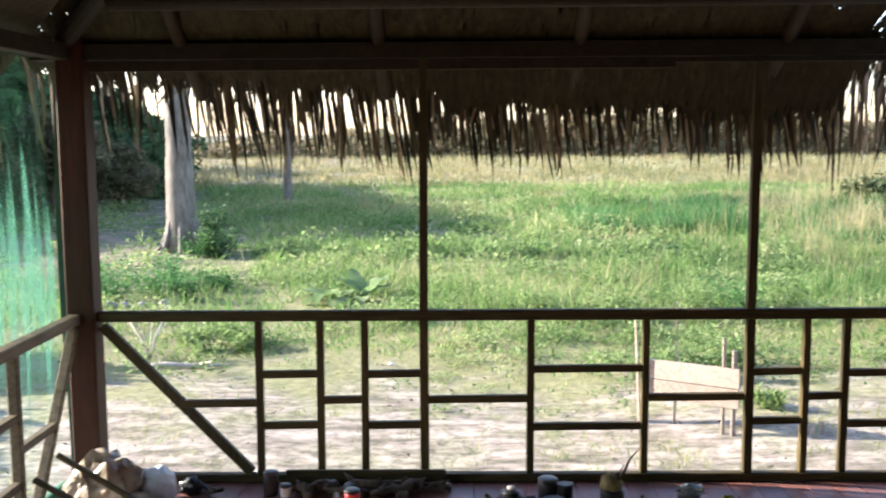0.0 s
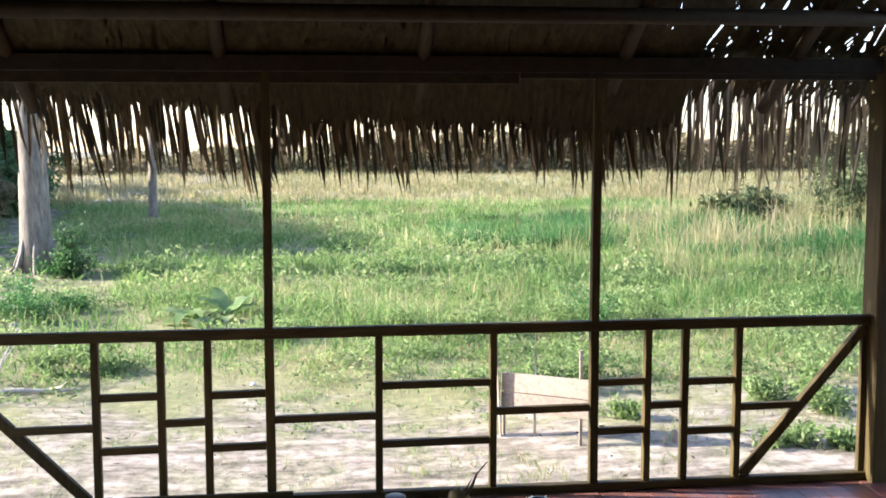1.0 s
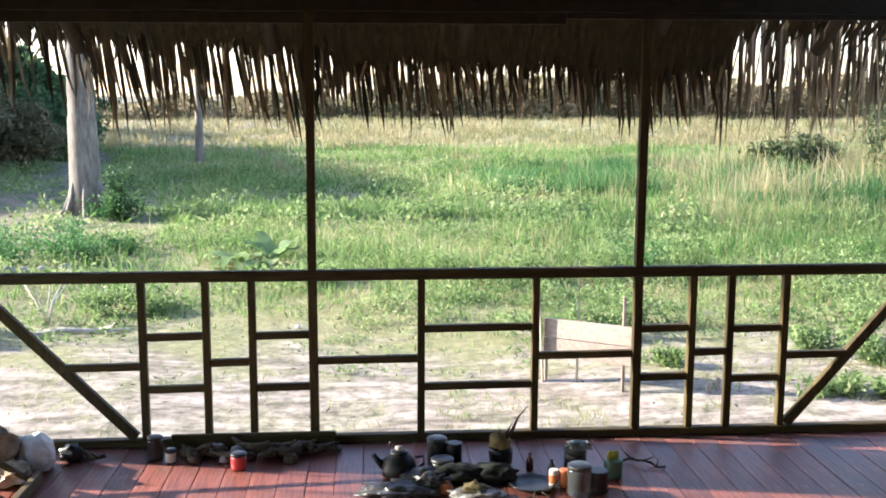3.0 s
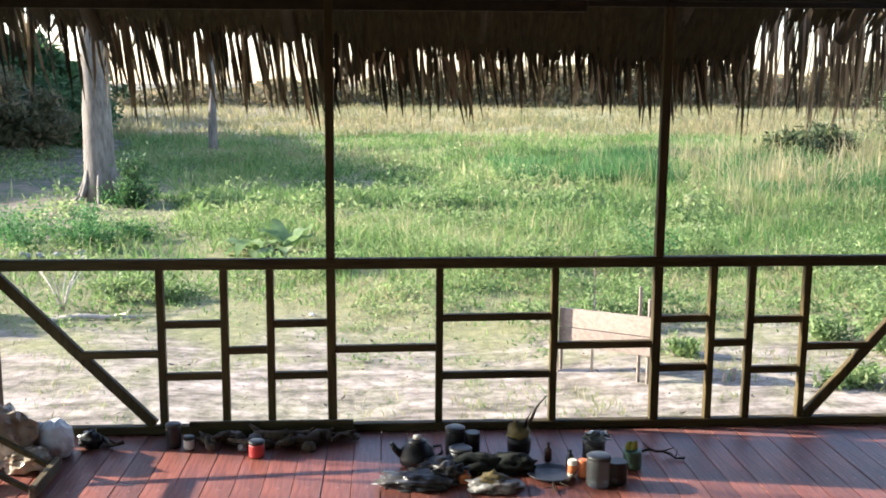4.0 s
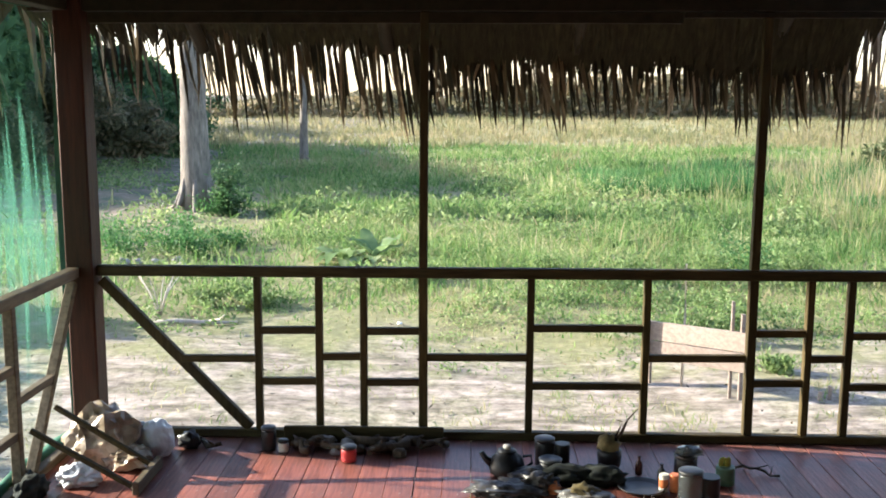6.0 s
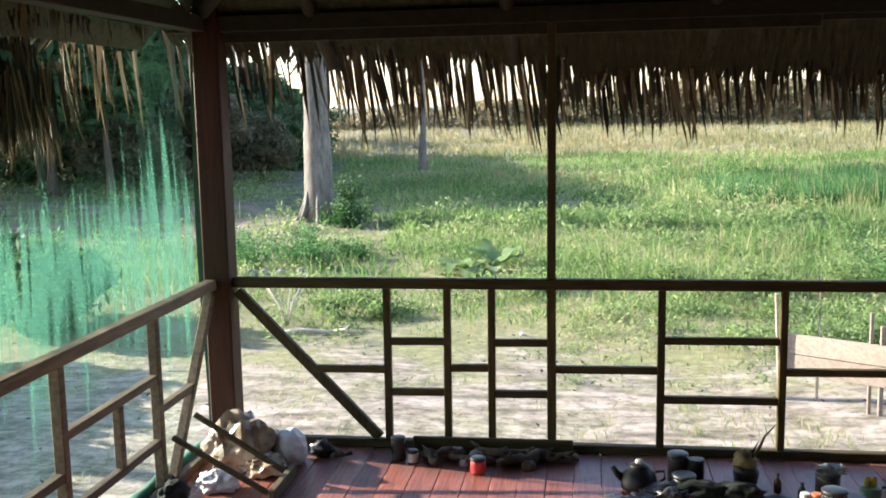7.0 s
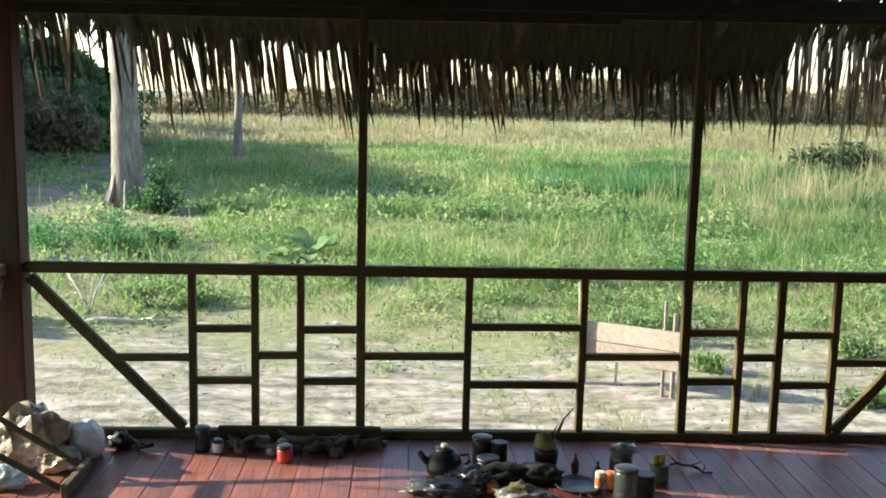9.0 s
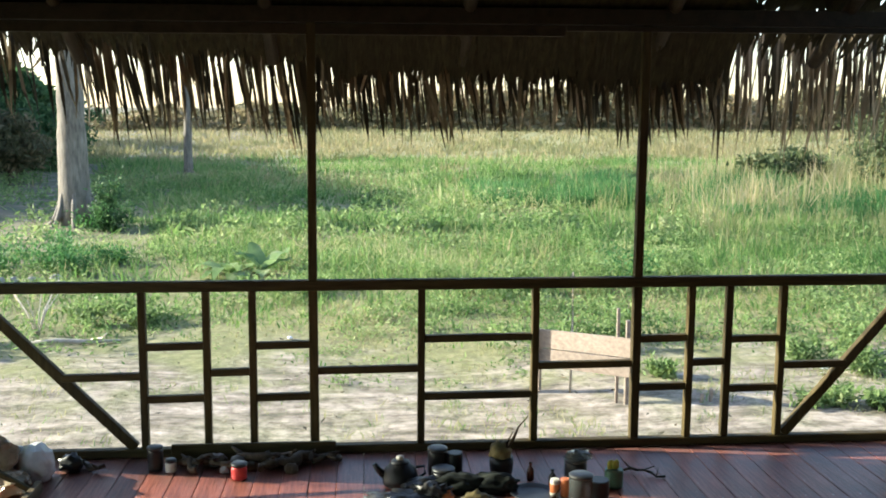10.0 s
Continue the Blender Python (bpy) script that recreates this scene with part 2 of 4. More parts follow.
def bar(bm, a, b, w, d, bevel=0.003):
    """A squared bar from a to b."""
    a, b = Vector(a), Vector(b)
    r = bmesh.ops.create_cube(bm, size=1.0)
    q = (b - a).to_track_quat("Z", "Y").to_matrix().to_4x4()
    m = Matrix.Translation((a + b) / 2) @ q @ Matrix.Diagonal((w, d, (b - a).length, 1))
    bmesh.ops.transform(bm, matrix=m, verts=r["verts"])
    if bevel:
        edges = list({e for v in r["verts"] for e in v.link_edges})
        bmesh.ops.bevel(bm, geom=edges, offset=bevel, segments=1, affect="EDGES")
    return bm


def tube(bm, pts, radii, n=10, wob=0.0, rng=random, cap=True):
    """A round limb through points with a radius at each."""
    rings = []
    for i, (p, r) in enumerate(zip(pts, radii)):
        p = Vector(p)
        d = Vector(pts[min(i + 1, len(pts) - 1)]) - Vector(pts[max(i - 1, 0)])
        q = d.to_track_quat("Z", "Y").to_matrix()
        ring = []
        for k in range(n):
            a = 2 * math.pi * k / n
            rr = r * (1 + wob * (rng.random() - 0.5))
            ring.append(bm.verts.new(p + q @ Vector((rr * math.cos(a), rr * math.sin(a), 0))))
        rings.append(ring)
    for r0, r1 in zip(rings, rings[1:]):
        for k in range(n):
            f = bm.faces.new((r0[k], r0[(k + 1) % n], r1[(k + 1) % n], r1[k]))
            f.smooth = True
    if cap:
        bm.faces.new(rings[0][::-1])
        bm.faces.new(rings[-1])
    return bm


def lathe(bm, profile, n=20, at=(0, 0, 0)):
    """A turned body from (radius, height) pairs."""
    rings = []
    for r, z in profile:
        rings.append([bm.verts.new((at[0] + r * math.cos(2 * math.pi * k / n), at[1] + r * math.sin(2 * math.pi * k / n), at[2] + z)) for k in range(n)])
    for r0, r1 in zip(rings, rings[1:]):
        for k in range(n):
            bm.faces.new((r0[k], r0[(k + 1) % n], r1[(k + 1) % n], r1[k])).smooth = True
    bm.faces.new(rings[0][::-1])
    bm.faces.new(rings[-1])
    return bm


def crumple(bm, size, seed, detail=3, rough=0.35, freq=3.0, flat=True):
    """A crumpled lump with folds, resting on its underside."""
    r = bmesh.ops.create_icosphere(bm, subdivisions=detail, radius=1.0)
    off = Vector((seed * 7.3, seed * 3.1, seed * 1.7))
    for v in r["verts"]:
        d = v.co.normalized()
        k = 1 + rough * (noise.noise(d * freq + off) + 0.7 * abs(noise.noise(d * freq * 1.7 + off)) - 0.35 * abs(noise.noise(d * freq * 2.9 + off * 1.3)) + 0.12 * noise.noise(d * freq * 4 + off))
        v.co = Vector((d.x * size[0] * k, d.y * size[1] * k, d.z * size[2] * k))
        if flat and v.co.z < -0.6 * size[2]:
            v.co.z = -0.6 * size[2]
    for v in r["verts"]:
        v.co.z += 0.6 * size[2]
    for f in bm.faces:
        f.smooth = True
    return bm


def part(name, bm, material, parent=None, label=""):
    me = bpy.data.meshes.new(name)
    bmesh.ops.recalc_face_normals(bm, faces=bm.faces)
    bm.to_mesh(me)
    bm.free()
    me.materials.append(material)
    ob = new(name, me)
    ob.parent = parent
    if label:
        tagged(ob, label)
    return ob


def thing(name, at, label, category, group="", kind=""):
    ob = new(name)
    ob.empty_display_size = 0.1
    ob.location = at
    return tagged(ob, label, category, group, kind)


def sheet(name, verts, loops, counts, material, smooth=False):
    """One mesh from arrays of corners and face sizes."""
    me = bpy.data.meshes.new(name)
    verts = np.asarray(verts, np.float32)
    loops, counts = np.asarray(loops, np.int32), np.asarray(counts, np.int32)
    me.vertices.add(len(verts))
    me.vertices.foreach_set("co", verts.ravel())
    me.loops.add(len(loops))
    me.loops.foreach_set("vertex_index", loops)
    me.polygons.add(len(counts))
    me.polygons.foreach_set("loop_start", np.r_[0, np.cumsum(counts)[:-1]].astype(np.int32))
    me.polygons.foreach_set("loop_total", counts)
    if smooth:
        me.polygons.foreach_set("use_smooth", np.ones(len(counts), bool))
    me.update(calc_edges=True)
    me.validate()
    me.materials.append(material)
    return new(name, me)


def blades(name, base, up, width, side, droop, material, bend=0.55, keep=0.8):
    """Tapered blades: base points, vectors to the tip, widths, a unit side vector and a sideways droop at the tip."""
    n = len(base)
    w = side * (width[:, None] / 2)
    mid = base + up * bend + droop * 0.3
    tip = base + up + droop
    v = np.stack([base - w, base + w, mid + w * keep, mid - w * keep, tip], 1).reshape(-1, 3)
    k = (np.arange(n) * 5)[:, None]
    loops = (k + np.array([0, 1, 2, 3, 3, 2, 4])[None]).ravel()
    return sheet(name, v, loops, np.tile([4, 3], n), material)


def leaf_quads(centres, size, rng):
    """Small folded leaves turned at random."""
    n = len(centres)
    a = rng.normal(size=(n, 3)); a /= np.linalg.norm(a, axis=1)[:, None]
    b = np.cross(a, rng.normal(size=(n, 3))); b /= np.linalg.norm(b, axis=1)[:, None]
    s = (size * rng.uniform(0.6, 1.4, n))[:, None]
    v = np.stack([centres - a * s, centres + b * s * 0.35, centres + a * s, centres - b * s * 0.35], 1).reshape(-1, 3)
    return v, np.arange(4 * n), np.full(n, 4)

# ---- ground and field ----
GZ = -0.95
rng = np.random.default_rng(4)


def rise(x, y):
    return 0.05 * np.sin(x * 0.9 + 1.0) * np.cos(y * 0.7) + 0.02 * np.sin(x * 2.3 + y * 1.7)


def build_ground():
    xs = np.r_[-1500, -500, -150, np.linspace(-60, 60, 161), 150, 500, 1500]
    ys = np.r_[-400, -100, -30, np.linspace(-12, 90, 161), 150, 400, 900, 2200]
    gx, gy = np.meshgrid(xs, ys)
    gz = GZ + np.where((abs(gx) < 60) & (gy > -12) & (gy < 90), rise(gx, gy), 0)
    v = np.stack([gx, gy, gz], -1).reshape(-1, 3)
    nx, ny = len(xs), len(ys)
    i = (np.arange(ny - 1)[:, None] * nx + np.arange(nx - 1)[None]).ravel()
    loops = np.stack([i, i + 1, i + nx + 1, i + nx], 1).ravel()
    ob = sheet("ground", v, loops, np.full(len(i), 4), GROUND, True)
    tagged(ob, "pale sandy yard turning into green grass field", "ground", kind="structure")


build_ground()


def clumpy(x, y, scale, seed):
    return np.array([noise.noise((a * scale + seed, b * scale - seed, seed)) for a, b in zip(x, y)])


def grass(name, n, y0, y1, h, w, label, material, power=1.0, keep=-2.0, scale=0.35, x_from=None, x_to=None, spread=0.68, seed=0.0, lean=0.4, thin_to=0.0):
    y = y0 + (y1 - y0) * rng.random(n) ** power
    half = spread * (y + 5.2)
    x = rng.uniform(-1, 1, n) * half + 0.8
    if x_to is not None:
        x = rng.uniform(x_from, x_to, n)
    # blades grow in tufts and splay out from their middle
    tuft = rng.integers(0, max(1, n // 12), n)
    off = rng.normal(0, 1.0, (n, 2)) * (0.035 + 0.006 * y[tuft])[:, None]
    x, y = x[tuft] + off[:, 0], y[tuft] + off[:, 1]
    c = clumpy(x, y, scale, 3.7 + seed) + 0.5 * clumpy(x, y, scale * 4, 1.3 + seed)
    ok = c > keep
    # trodden earth round the big tree stays thin
    ok &= ~((x < -1.5 - 0.33 * (y - 9) + 1.2 * c) & (y < 48) & (rng.random(n) < np.where(y < 14, 0.6, 0.96)))
    # the turf opens up towards the trodden yard
    ok &= rng.random(n) < np.clip((y - 4.6 + 1.5 * c) / max(thin_to - 4.6, 0.1), 0.0, 1.0) if thin_to else True
    ok &= ((x + 1.6) ** 2 + (y - 10.6) ** 2 > 0.9) | (rng.random(n) < 0.12)
    ok &= ((x + 6.07) ** 2 + (y - 17.6) ** 2 > 1.3) | (rng.random(n) < 0.1)
    if x_from is not None:
        ok &= x > x_from + 2.0 * c
    x, y, c = x[ok], y[ok], c[ok]
    n = len(x)
    ramp_in = np.clip((y - 5.0) / 4.5, 0.3, 1.0) if y1 > 9 else np.ones(n)
    hh = h * rng.uniform(0.35, 1.3, n) * np.clip(1 + 0.7 * c, 0.3, 2.0) * ramp_in
    a = np.arctan2(off[ok][:, 1], off[ok][:, 0]) + rng.normal(0, 0.7, n)
    base = np.stack([x, y, GZ + rise(x, y) - 0.02], 1)
    tilt = np.abs(rng.normal(0, lean, n)) * hh
    up = np.stack([np.cos(a) * tilt * 0.6, np.sin(a) * tilt * 0.6, hh], 1)
    droop = np.stack([np.cos(a) * tilt, np.sin(a) * tilt, -0.35 * tilt], 1)
    s = rng.uniform(-0.9, 0.9, n)
    side = np.stack([np.cos(s), np.sin(s), np.zeros(n)], 1)
    ob = blades(name, base, up, w * rng.uniform(0.5, 1.6, n), side, droop, material)
    return tagged(ob, label, "grass", kind="stuff")


grass("grass", 66000, 5.2, 19.0, 0.27, 0.017, "bright green knee-high grass in the field", GRASS, 0.8, -0.75, 0.5, lean=0.8, thin_to=9.5)
grass("grass", 62000, 16.0, 46.0, 0.36, 0.032, "green grass further out in the field", GRASS, 0.9, -0.6, 0.25, seed=2.0, lean=0.8)
grass("grass", 20000, 26.0, 70.0, 0.42, 0.035, "tan sunburnt grass in the middle distance", FAR_STRAW, 0.9, -0.2, 0.15, seed=4.0, lean=0.6)
grass("grass", 40000, 45.0, 130.0, 0.55, 0.06, "distant tan and yellow grass", FAR_STRAW, 1.0, -0.7, 0.12, seed=5.0, lean=0.6)
grass("grass", 4500, 7.5, 26.0, 0.55, 0.011, "tall pale seeding grass", STRAW, 0.9, -0.1, 0.3, x_from=2.5, seed=8.0, lean=0.35)
grass("grass", 5000, 9.0, 30.0, 0.42, 0.013, "pale seeding grass stalks among the green", STRAW, 0.9, 0.0, 0.3, seed=11.0, lean=0.6)
grass("grass", 7000, 21.5, 28.0, 0.6, 0.028, "patch of tall dark green reeds", WEED, 1.0, -0.6, 0.3, 3.6, 8.2, seed=20.0, lean=0.5)
grass("grass", 6000, 18.0, 25.0, 0.65, 0.028, "patch of tall dark green reeds", WEED, 1.0, -0.6, 0.3, 9.0, 14.0, seed=23.0, lean=0.5)
grass("grass", 1600, 12.0, 23.0, 0.75, 0.014, "tall straw-coloured reeds", STRAW, 1.0, -0.5, 0.3, 6.0, 15.0, seed=26.0, lean=0.3)
grass("grass", 3800, 19.0, 29.0, 1.15, 0.022, "stand of tall tan reeds at the field's edge", STRAW, 1.0, -0.4, 0.3, 9.5, 18.0, seed=41.0, lean=0.3)
grass("grass", 20000, 0.4, 8.5, 0.085, 0.007, "short sparse grass tufts on the sand", STRAW, 0.7, 0.0, 0.8, seed=14.0, lean=0.7)
grass("grass", 9000, 0.4, 7.5, 0.07, 0.006, "short green tufts on the sand", GRASS, 0.7, 0.12, 0.8, seed=14.0, lean=0.7)
grass("grass", 15000, 4.0, 9.5, 0.15, 0.008, "low olive tufts at the edge of the sand", STRAW, 0.8, -0.1, 0.8, seed=17.0, lean=0.6)


def herbs(n, y0, y1, h, leaf, label, seed, keep=-0.1, scale=0.55):
    """Low leafy herbs among the grass, in drifts."""
    rg = np.random.default_rng(seed)
    m = n // 22
    y = y0 + (y1 - y0) * rg.random(m) ** 0.85
    x = rg.uniform(-0.66, 0.66, m) * (y + 5.2) + 0.8
    c = clumpy(x, y, scale, 6.1 + seed)
    ok = (c > keep) & ((x + 1.6) ** 2 + (y - 10.6) ** 2 > 0.7) & ~((x < -1.5 - 0.33 * (y - 9)) & (y < 22) & (rg.random(m) < 0.7))
    x, y, c = x[ok], y[ok], c[ok]
    k = rg.integers(0, len(x), n)
    r = (0.05 + 0.012 * y[k])[:, None]
    off = rg.normal(0, 1, (n, 2)) * r
    z = GZ + rise(x[k], y[k]) + h * (0.15 + 0.85 * rg.random(n)) * np.clip(0.7 + c[k], 0.3, 1.5) * np.exp(-(off ** 2).sum(1) / (4 * r[:, 0] ** 2))
    p = np.stack([x[k] + off[:, 0], y[k] + off[:, 1], z], 1)
    tagged(sheet("field_herbs", *leaf_quads(p, leaf, rg), HERB), label, "herbs", kind="stuff")


herbs(42000, 6.0, 15.0, 0.30, 0.034, "leafy green herbs among the grass", 31)
herbs(36000, 14.0, 34.0, 0.42, 0.07, "leafy green herbs further out in the field", 32)
herbs(7000, 4.6, 8.5, 0.10, 0.022, "tiny leafy weeds at the edge of the sand", 33, 0.0, 0.9)


def litter():
    n = 700
    y = 0.3 + 7 * rng.random(n)
    x = rng.uniform(-0.7, 0.7, n) * (y + 5.2) + 0.8
    c = np.stack([x, y, GZ + rise(x, y) + 0.012], 1)
    v, loops, counts = leaf_quads(c, 0.035, rng)
    v[:, 2] = GZ + 0.03 + (v[:, 2] - GZ) * 0.25 + 0.02 * rng.random(len(v))
    tagged(sheet("dead_leaf_litter", v, loops, counts, STRAND), "dry brown leaves scattered on the sand", "leaves", kind="stuff")


litter()


# ---- trees ----
def tree(at, height, r, crown_at, crown_size, leaves, label, leaf=0.22, flare=1.7, seed=1, limbs=5, roots=0, bark=BARK, foliage=CROWN):
    g = random.Random(seed)
    ob = thing("tree", at, label, "tree")
    bm = bmesh.new()
    steps = 12
    pts = [(0.05 * math.sin(i * 0.5 + seed) * i / steps, 0.04 * math.cos(i * 0.4 + seed) * i / steps, height * i / steps - 0.05) for i in range(steps + 1)]
    rad = [r * (1 + (flare - 1) * math.exp(-i * height / steps / 0.45)) * (1 - 0.45 * i / steps) for i in range(steps + 1)]
    tube(bm, pts, rad, 18, 0.10, g)
    for k in range(roots):
        a = 2 * math.pi * k / roots + 0.4
        c, s = math.cos(a), math.sin(a)
        tube(bm, [(c * r * 0.75, s * r * 0.75, 1.0), (c * r * 1.05, s * r * 1.05, 0.45), (c * r * 1.45, s * r * 1.45, 0.12), (c * r * 2.2, s * r * 2.2, -0.06)], [r * 0.10, r * 0.20, r * 0.17, r * 0.08], 8, 0.2, g)
    top = Vector(pts[-1])
    for k in range(limbs):
        a = 2 * math.pi * k / limbs + g.random()
        e = Vector(crown_at) + Vector((math.cos(a) * crown_size[0] * 0.6, math.sin(a) * crown_size[1] * 0.6, g.uniform(-0.2, 0.5) * crown_size[2]))
        s = top - Vector((0, 0, g.uniform(0.0, 0.25) * height))
        m = s.lerp(e, 0.5) + Vector((0, 0, 0.3))
        tube(bm, [s, m, e], [r * 0.42, r * 0.25, r * 0.07], 8, 0.15, g)
    part("trunk", bm, bark, ob)
    rg = np.random.default_rng(seed)
    nc = 46
    d = rg.normal(size=(nc, 3)); d /= np.linalg.norm(d, axis=1)[:, None]
    cl = np.array(crown_at) + d * np.array(crown_size) * rg.uniform(0.35, 1.0, (nc, 1))
    which = rg.integers(0, nc, leaves)
    p = cl[which] + rg.normal(size=(leaves, 3)) * np.array(crown_size) * 0.13
    crown = sheet("crown", *leaf_quads(p, leaf, rg), foliage)
    crown.parent = ob
    return ob


tree((-6.07, 17.9, GZ), 8.5, 0.34, (-1.5, 1.5, 10.5), (4.5, 4.5, 2.6), 5200, "large tree with pale bark and flared roots", 0.3, 1.25, 3, roots=7)
tree((-6.26, 33.8, GZ), 5.6, 0.17, (0, 0, 6.6), (2.4, 2.4, 1.6), 2200, "slim young tree with a grey trunk", 0.25, 1.3, 5)
# Those furthest left are out of view, there to shade the yard.
for k, (x, y, h, s) in enumerate([(-22.5, 28, 5.5, 4.2), (-18.8, 33, 4.2, 2.8), (-21.5, 37, 4.8, 3.5), (-21, 48, 3.2, 2.4), (-26.5, 33, 5.2, 3.8), (-24.5, 42, 5.0, 3.6), (-32, 22, 5.6, 4.2), (-36, 52, 6.4, 5.0), (-26, 60, 4.4, 3.2), (-20.5, 31, 5.2, 4.0), (-23.5, 35, 5.0, 3.6), (-22, 43, 4.0, 3.0), (-14.8, 25.0, 3.6, 1.9), (-18.5, 27.5, 5.0, 3.2), (-15.5, 42, 2.7, 2.0), (-19, 47, 3.0, 2.2), (-27, 12, 4.6, 3.6), (-33, 40, 6.4, 5.0), (-29, 66, 4.5, 3.2), (-27, 26, 6.0, 4.6), (-30, 46, 6.0, 4.4), (-17.0, 25.5, 4.6, 2.8), (-30, 70, 4.6, 3.2)]):
    tree((x, y, GZ), h * 0.8, 0.035 * h, (0, 0, h), (s, s, s * 0.68), 4200, "leafy shade tree at the edge of the yard", 0.32, 1.5, 20 + k, bark=DARK_BARK)
for k, (x, y, h, s) in enumerate([(-12.0, 31.5, 1.3, 1.3), (-13.8, 30.0, 2.0, 1.7), (-15.6, 33.0, 2.4, 2.0), (-17.6, 35.0, 2.6, 2.5), (-15.2, 27.0, 1.3, 1.4)]):
    tree((x, y, GZ), h * 0.8, 0.09, (0, 0, h), (s * 1.35, s, s * 0.75), 5200, "brown-green shrub at the edge of the yard", 0.13, 1.5, 90 + k, bark=DARK_BARK, foliage=SHRUB)
for k, (x, y, h, s) in enumerate([(12.4, 24.6, 0.7, 0.9), (13.6, 25.4, 0.8, 1.0), (15.6, 22.5, 1.0, 1.3), (17.6, 25.0, 1.1, 1.5), (19.5, 30.0, 1.3, 1.8)]):
    tree((x, y, GZ), h * 0.8, 0.05, (0, 0, h), (s * 1.2, s, s * 0.75), 3200, "olive-green thicket at the field's edge", 0.10, 1.5, 190 + k, bark=DARK_BARK, foliage=THICKET)
# Added to cast shade over the left yard, several of them unseen.
for k, (x, y, h, s) in enumerate([(-27, 31, 4.8, 3.4), (-26, 38, 5.0, 3.4), (-28, 46, 5.2, 3.4), (-31, 27, 6.0, 4.0), (-20.5, 40, 4.4, 2.8), (-17.0, 46, 3.3, 2.2)]):
    tree((x, y, GZ), h * 0.8, 0.03 * h, (0, 0, h), (s, s, s * 0.7), 5200, "tall dark-leaved tree added beyond the yard for shade and backdrop", 0.34, 1.5, 130 + k, bark=DARK_BARK)
for k, (x, y, h, s) in enumerate([(-12.6, 37.5, 1.2, 1.5), (-14.2, 39.0, 1.7, 1.9), (-16.4, 38.0, 2.0, 2.2), (-18.6, 37.0, 2.2, 2.4), (-21.0, 35.0, 2.3, 2.6), (-23.6, 33.0, 2.4, 2.8), (-26.0, 30.0, 2.5, 3.0), (-28.0, 26.0, 2.4, 3.0), (-20.0, 30.0, 1.5, 1.9), (-17.4, 31.0, 1.4, 1.8), (-23.0, 38.5, 2.6, 3.0), (-19.0, 42.0, 2.4, 2.8), (-15.0, 44.0, 1.8, 2.2)]):
    tree((x, y, GZ), h * 0.8, 0.08, (0, 0, h), (s * 1.3, s, s * 0.8), 4600, "dark green undergrowth below the shade trees", 0.17, 1.5, 150 + k, bark=DARK_BARK)
# The last four are out of view, added to shade ground beside the railing.
for k, (x, y, h, s) in enumerate([(-6.3, 6.4, 0.55, 0.62), (-7.0, 6.9, 0.6, 0.7), (-7.2, 4.7, 0.62, 0.62), (-6.9, 3.7, 0.66, 0.65), (-6.7, 2.7, 0.64, 0.62), (-6.5, 1.8, 0.6, 0.6)]):
    tree((x, y, GZ), h * 0.8, 0.04, (0, 0, h), (s, s, s * 0.8), 7000, "dense dark green bush, the nearer ones unseen and added for shade", 0.085, 1.5, 170 + k, bark=DARK_BARK)
# Stands out of view, added so that its crown shades the deck's front.
tree((-11.0, 3.4, GZ), 5.4, 0.14, (0, 0, 7.2), (1.2, 0.62, 1.2), 2600, "unseen young tree added to shade the deck", 0.24, 1.4, 44)


FAR_LEAF = leafy("far_leaf", [(0.1, (0.09, 0.095, 0.05)), (0.6, (0.19, 0.17, 0.095)), (0.95, (0.33, 0.25, 0.15))], see=0.4, field=0.05)


def far_woods():
    n = 150000
    a = rng.uniform(-0.72, 0.78, n)
    a = a[clumpy(a * 100, a * 0, 0.16, 4.0) + rng.normal(0, 0.25, n) > -0.12 - 0.5 * (a > 0.02)]
    n = len(a)
    d = rng.uniform(105, 160, n)
    top = 2.0 + 2.5 * np.clip((a + 0.12) * 4, 0, 1) + 2.2 * np.array([noise.noise((q * 14, 2.0, 1.0)) for q in a]) + 1.2 * np.array([noise.noise((q * 50, 5.0, 1.0)) for q in a])
    c = np.stack([d * np.tan(a), d, GZ + top * rng.random(n) ** 0.8], 1)
    tagged(sheet("far_woods", *leaf_quads(c, 0.5, rng), FAR_LEAF), "hazy brown-green line of distant trees", "woods", kind="stuff")


far_woods()


# ---- plants in the yard ----
def broad_plant(at, leaves, length, width, label, material, seed, upright=0.6, stem=0.02):
    g = random.Random(seed)
    ob = thing("plant", at, label, "plant")
    for k in range(leaves):
        a = 2 * math.pi * k / leaves + g.uniform(-0.4, 0.4)
        L, up = length * g.uniform(0.7, 1.2), upright * g.uniform(0.3, 1.4)
        bm = bmesh.new()
        rows = []
        for i in range(7):
            t = i / 6
            r, z = L * t, L * (up * t - 0.75 * t * t * (0.5 + 0.5 * g.random())) + 0.06
            w = width * math.sin(math.pi * min(1, 0.12 + 0.88 * t)) ** 0.8 * (1 if i < 6 else 0.15)
            c = Vector((math.cos(a) * r, math.sin(a) * r, max(z, 0.02)))
            s = Vector((-math.sin(a), math.cos(a), 0)) * w / 2
            rows.append([bm.verts.new(c - s + Vector((0, 0, 0.05 * w))), bm.verts.new(c - Vector((0, 0, 0.06 * w))), bm.verts.new(c + s + Vector((0, 0, 0.05 * w)))])
        for p, q in zip(rows, rows[1:]):
            for j in range(2):
                bm.faces.new((p[j], p[j + 1], q[j + 1], q[j])).smooth = True
        part("leaf", bm, material, ob)
    return ob


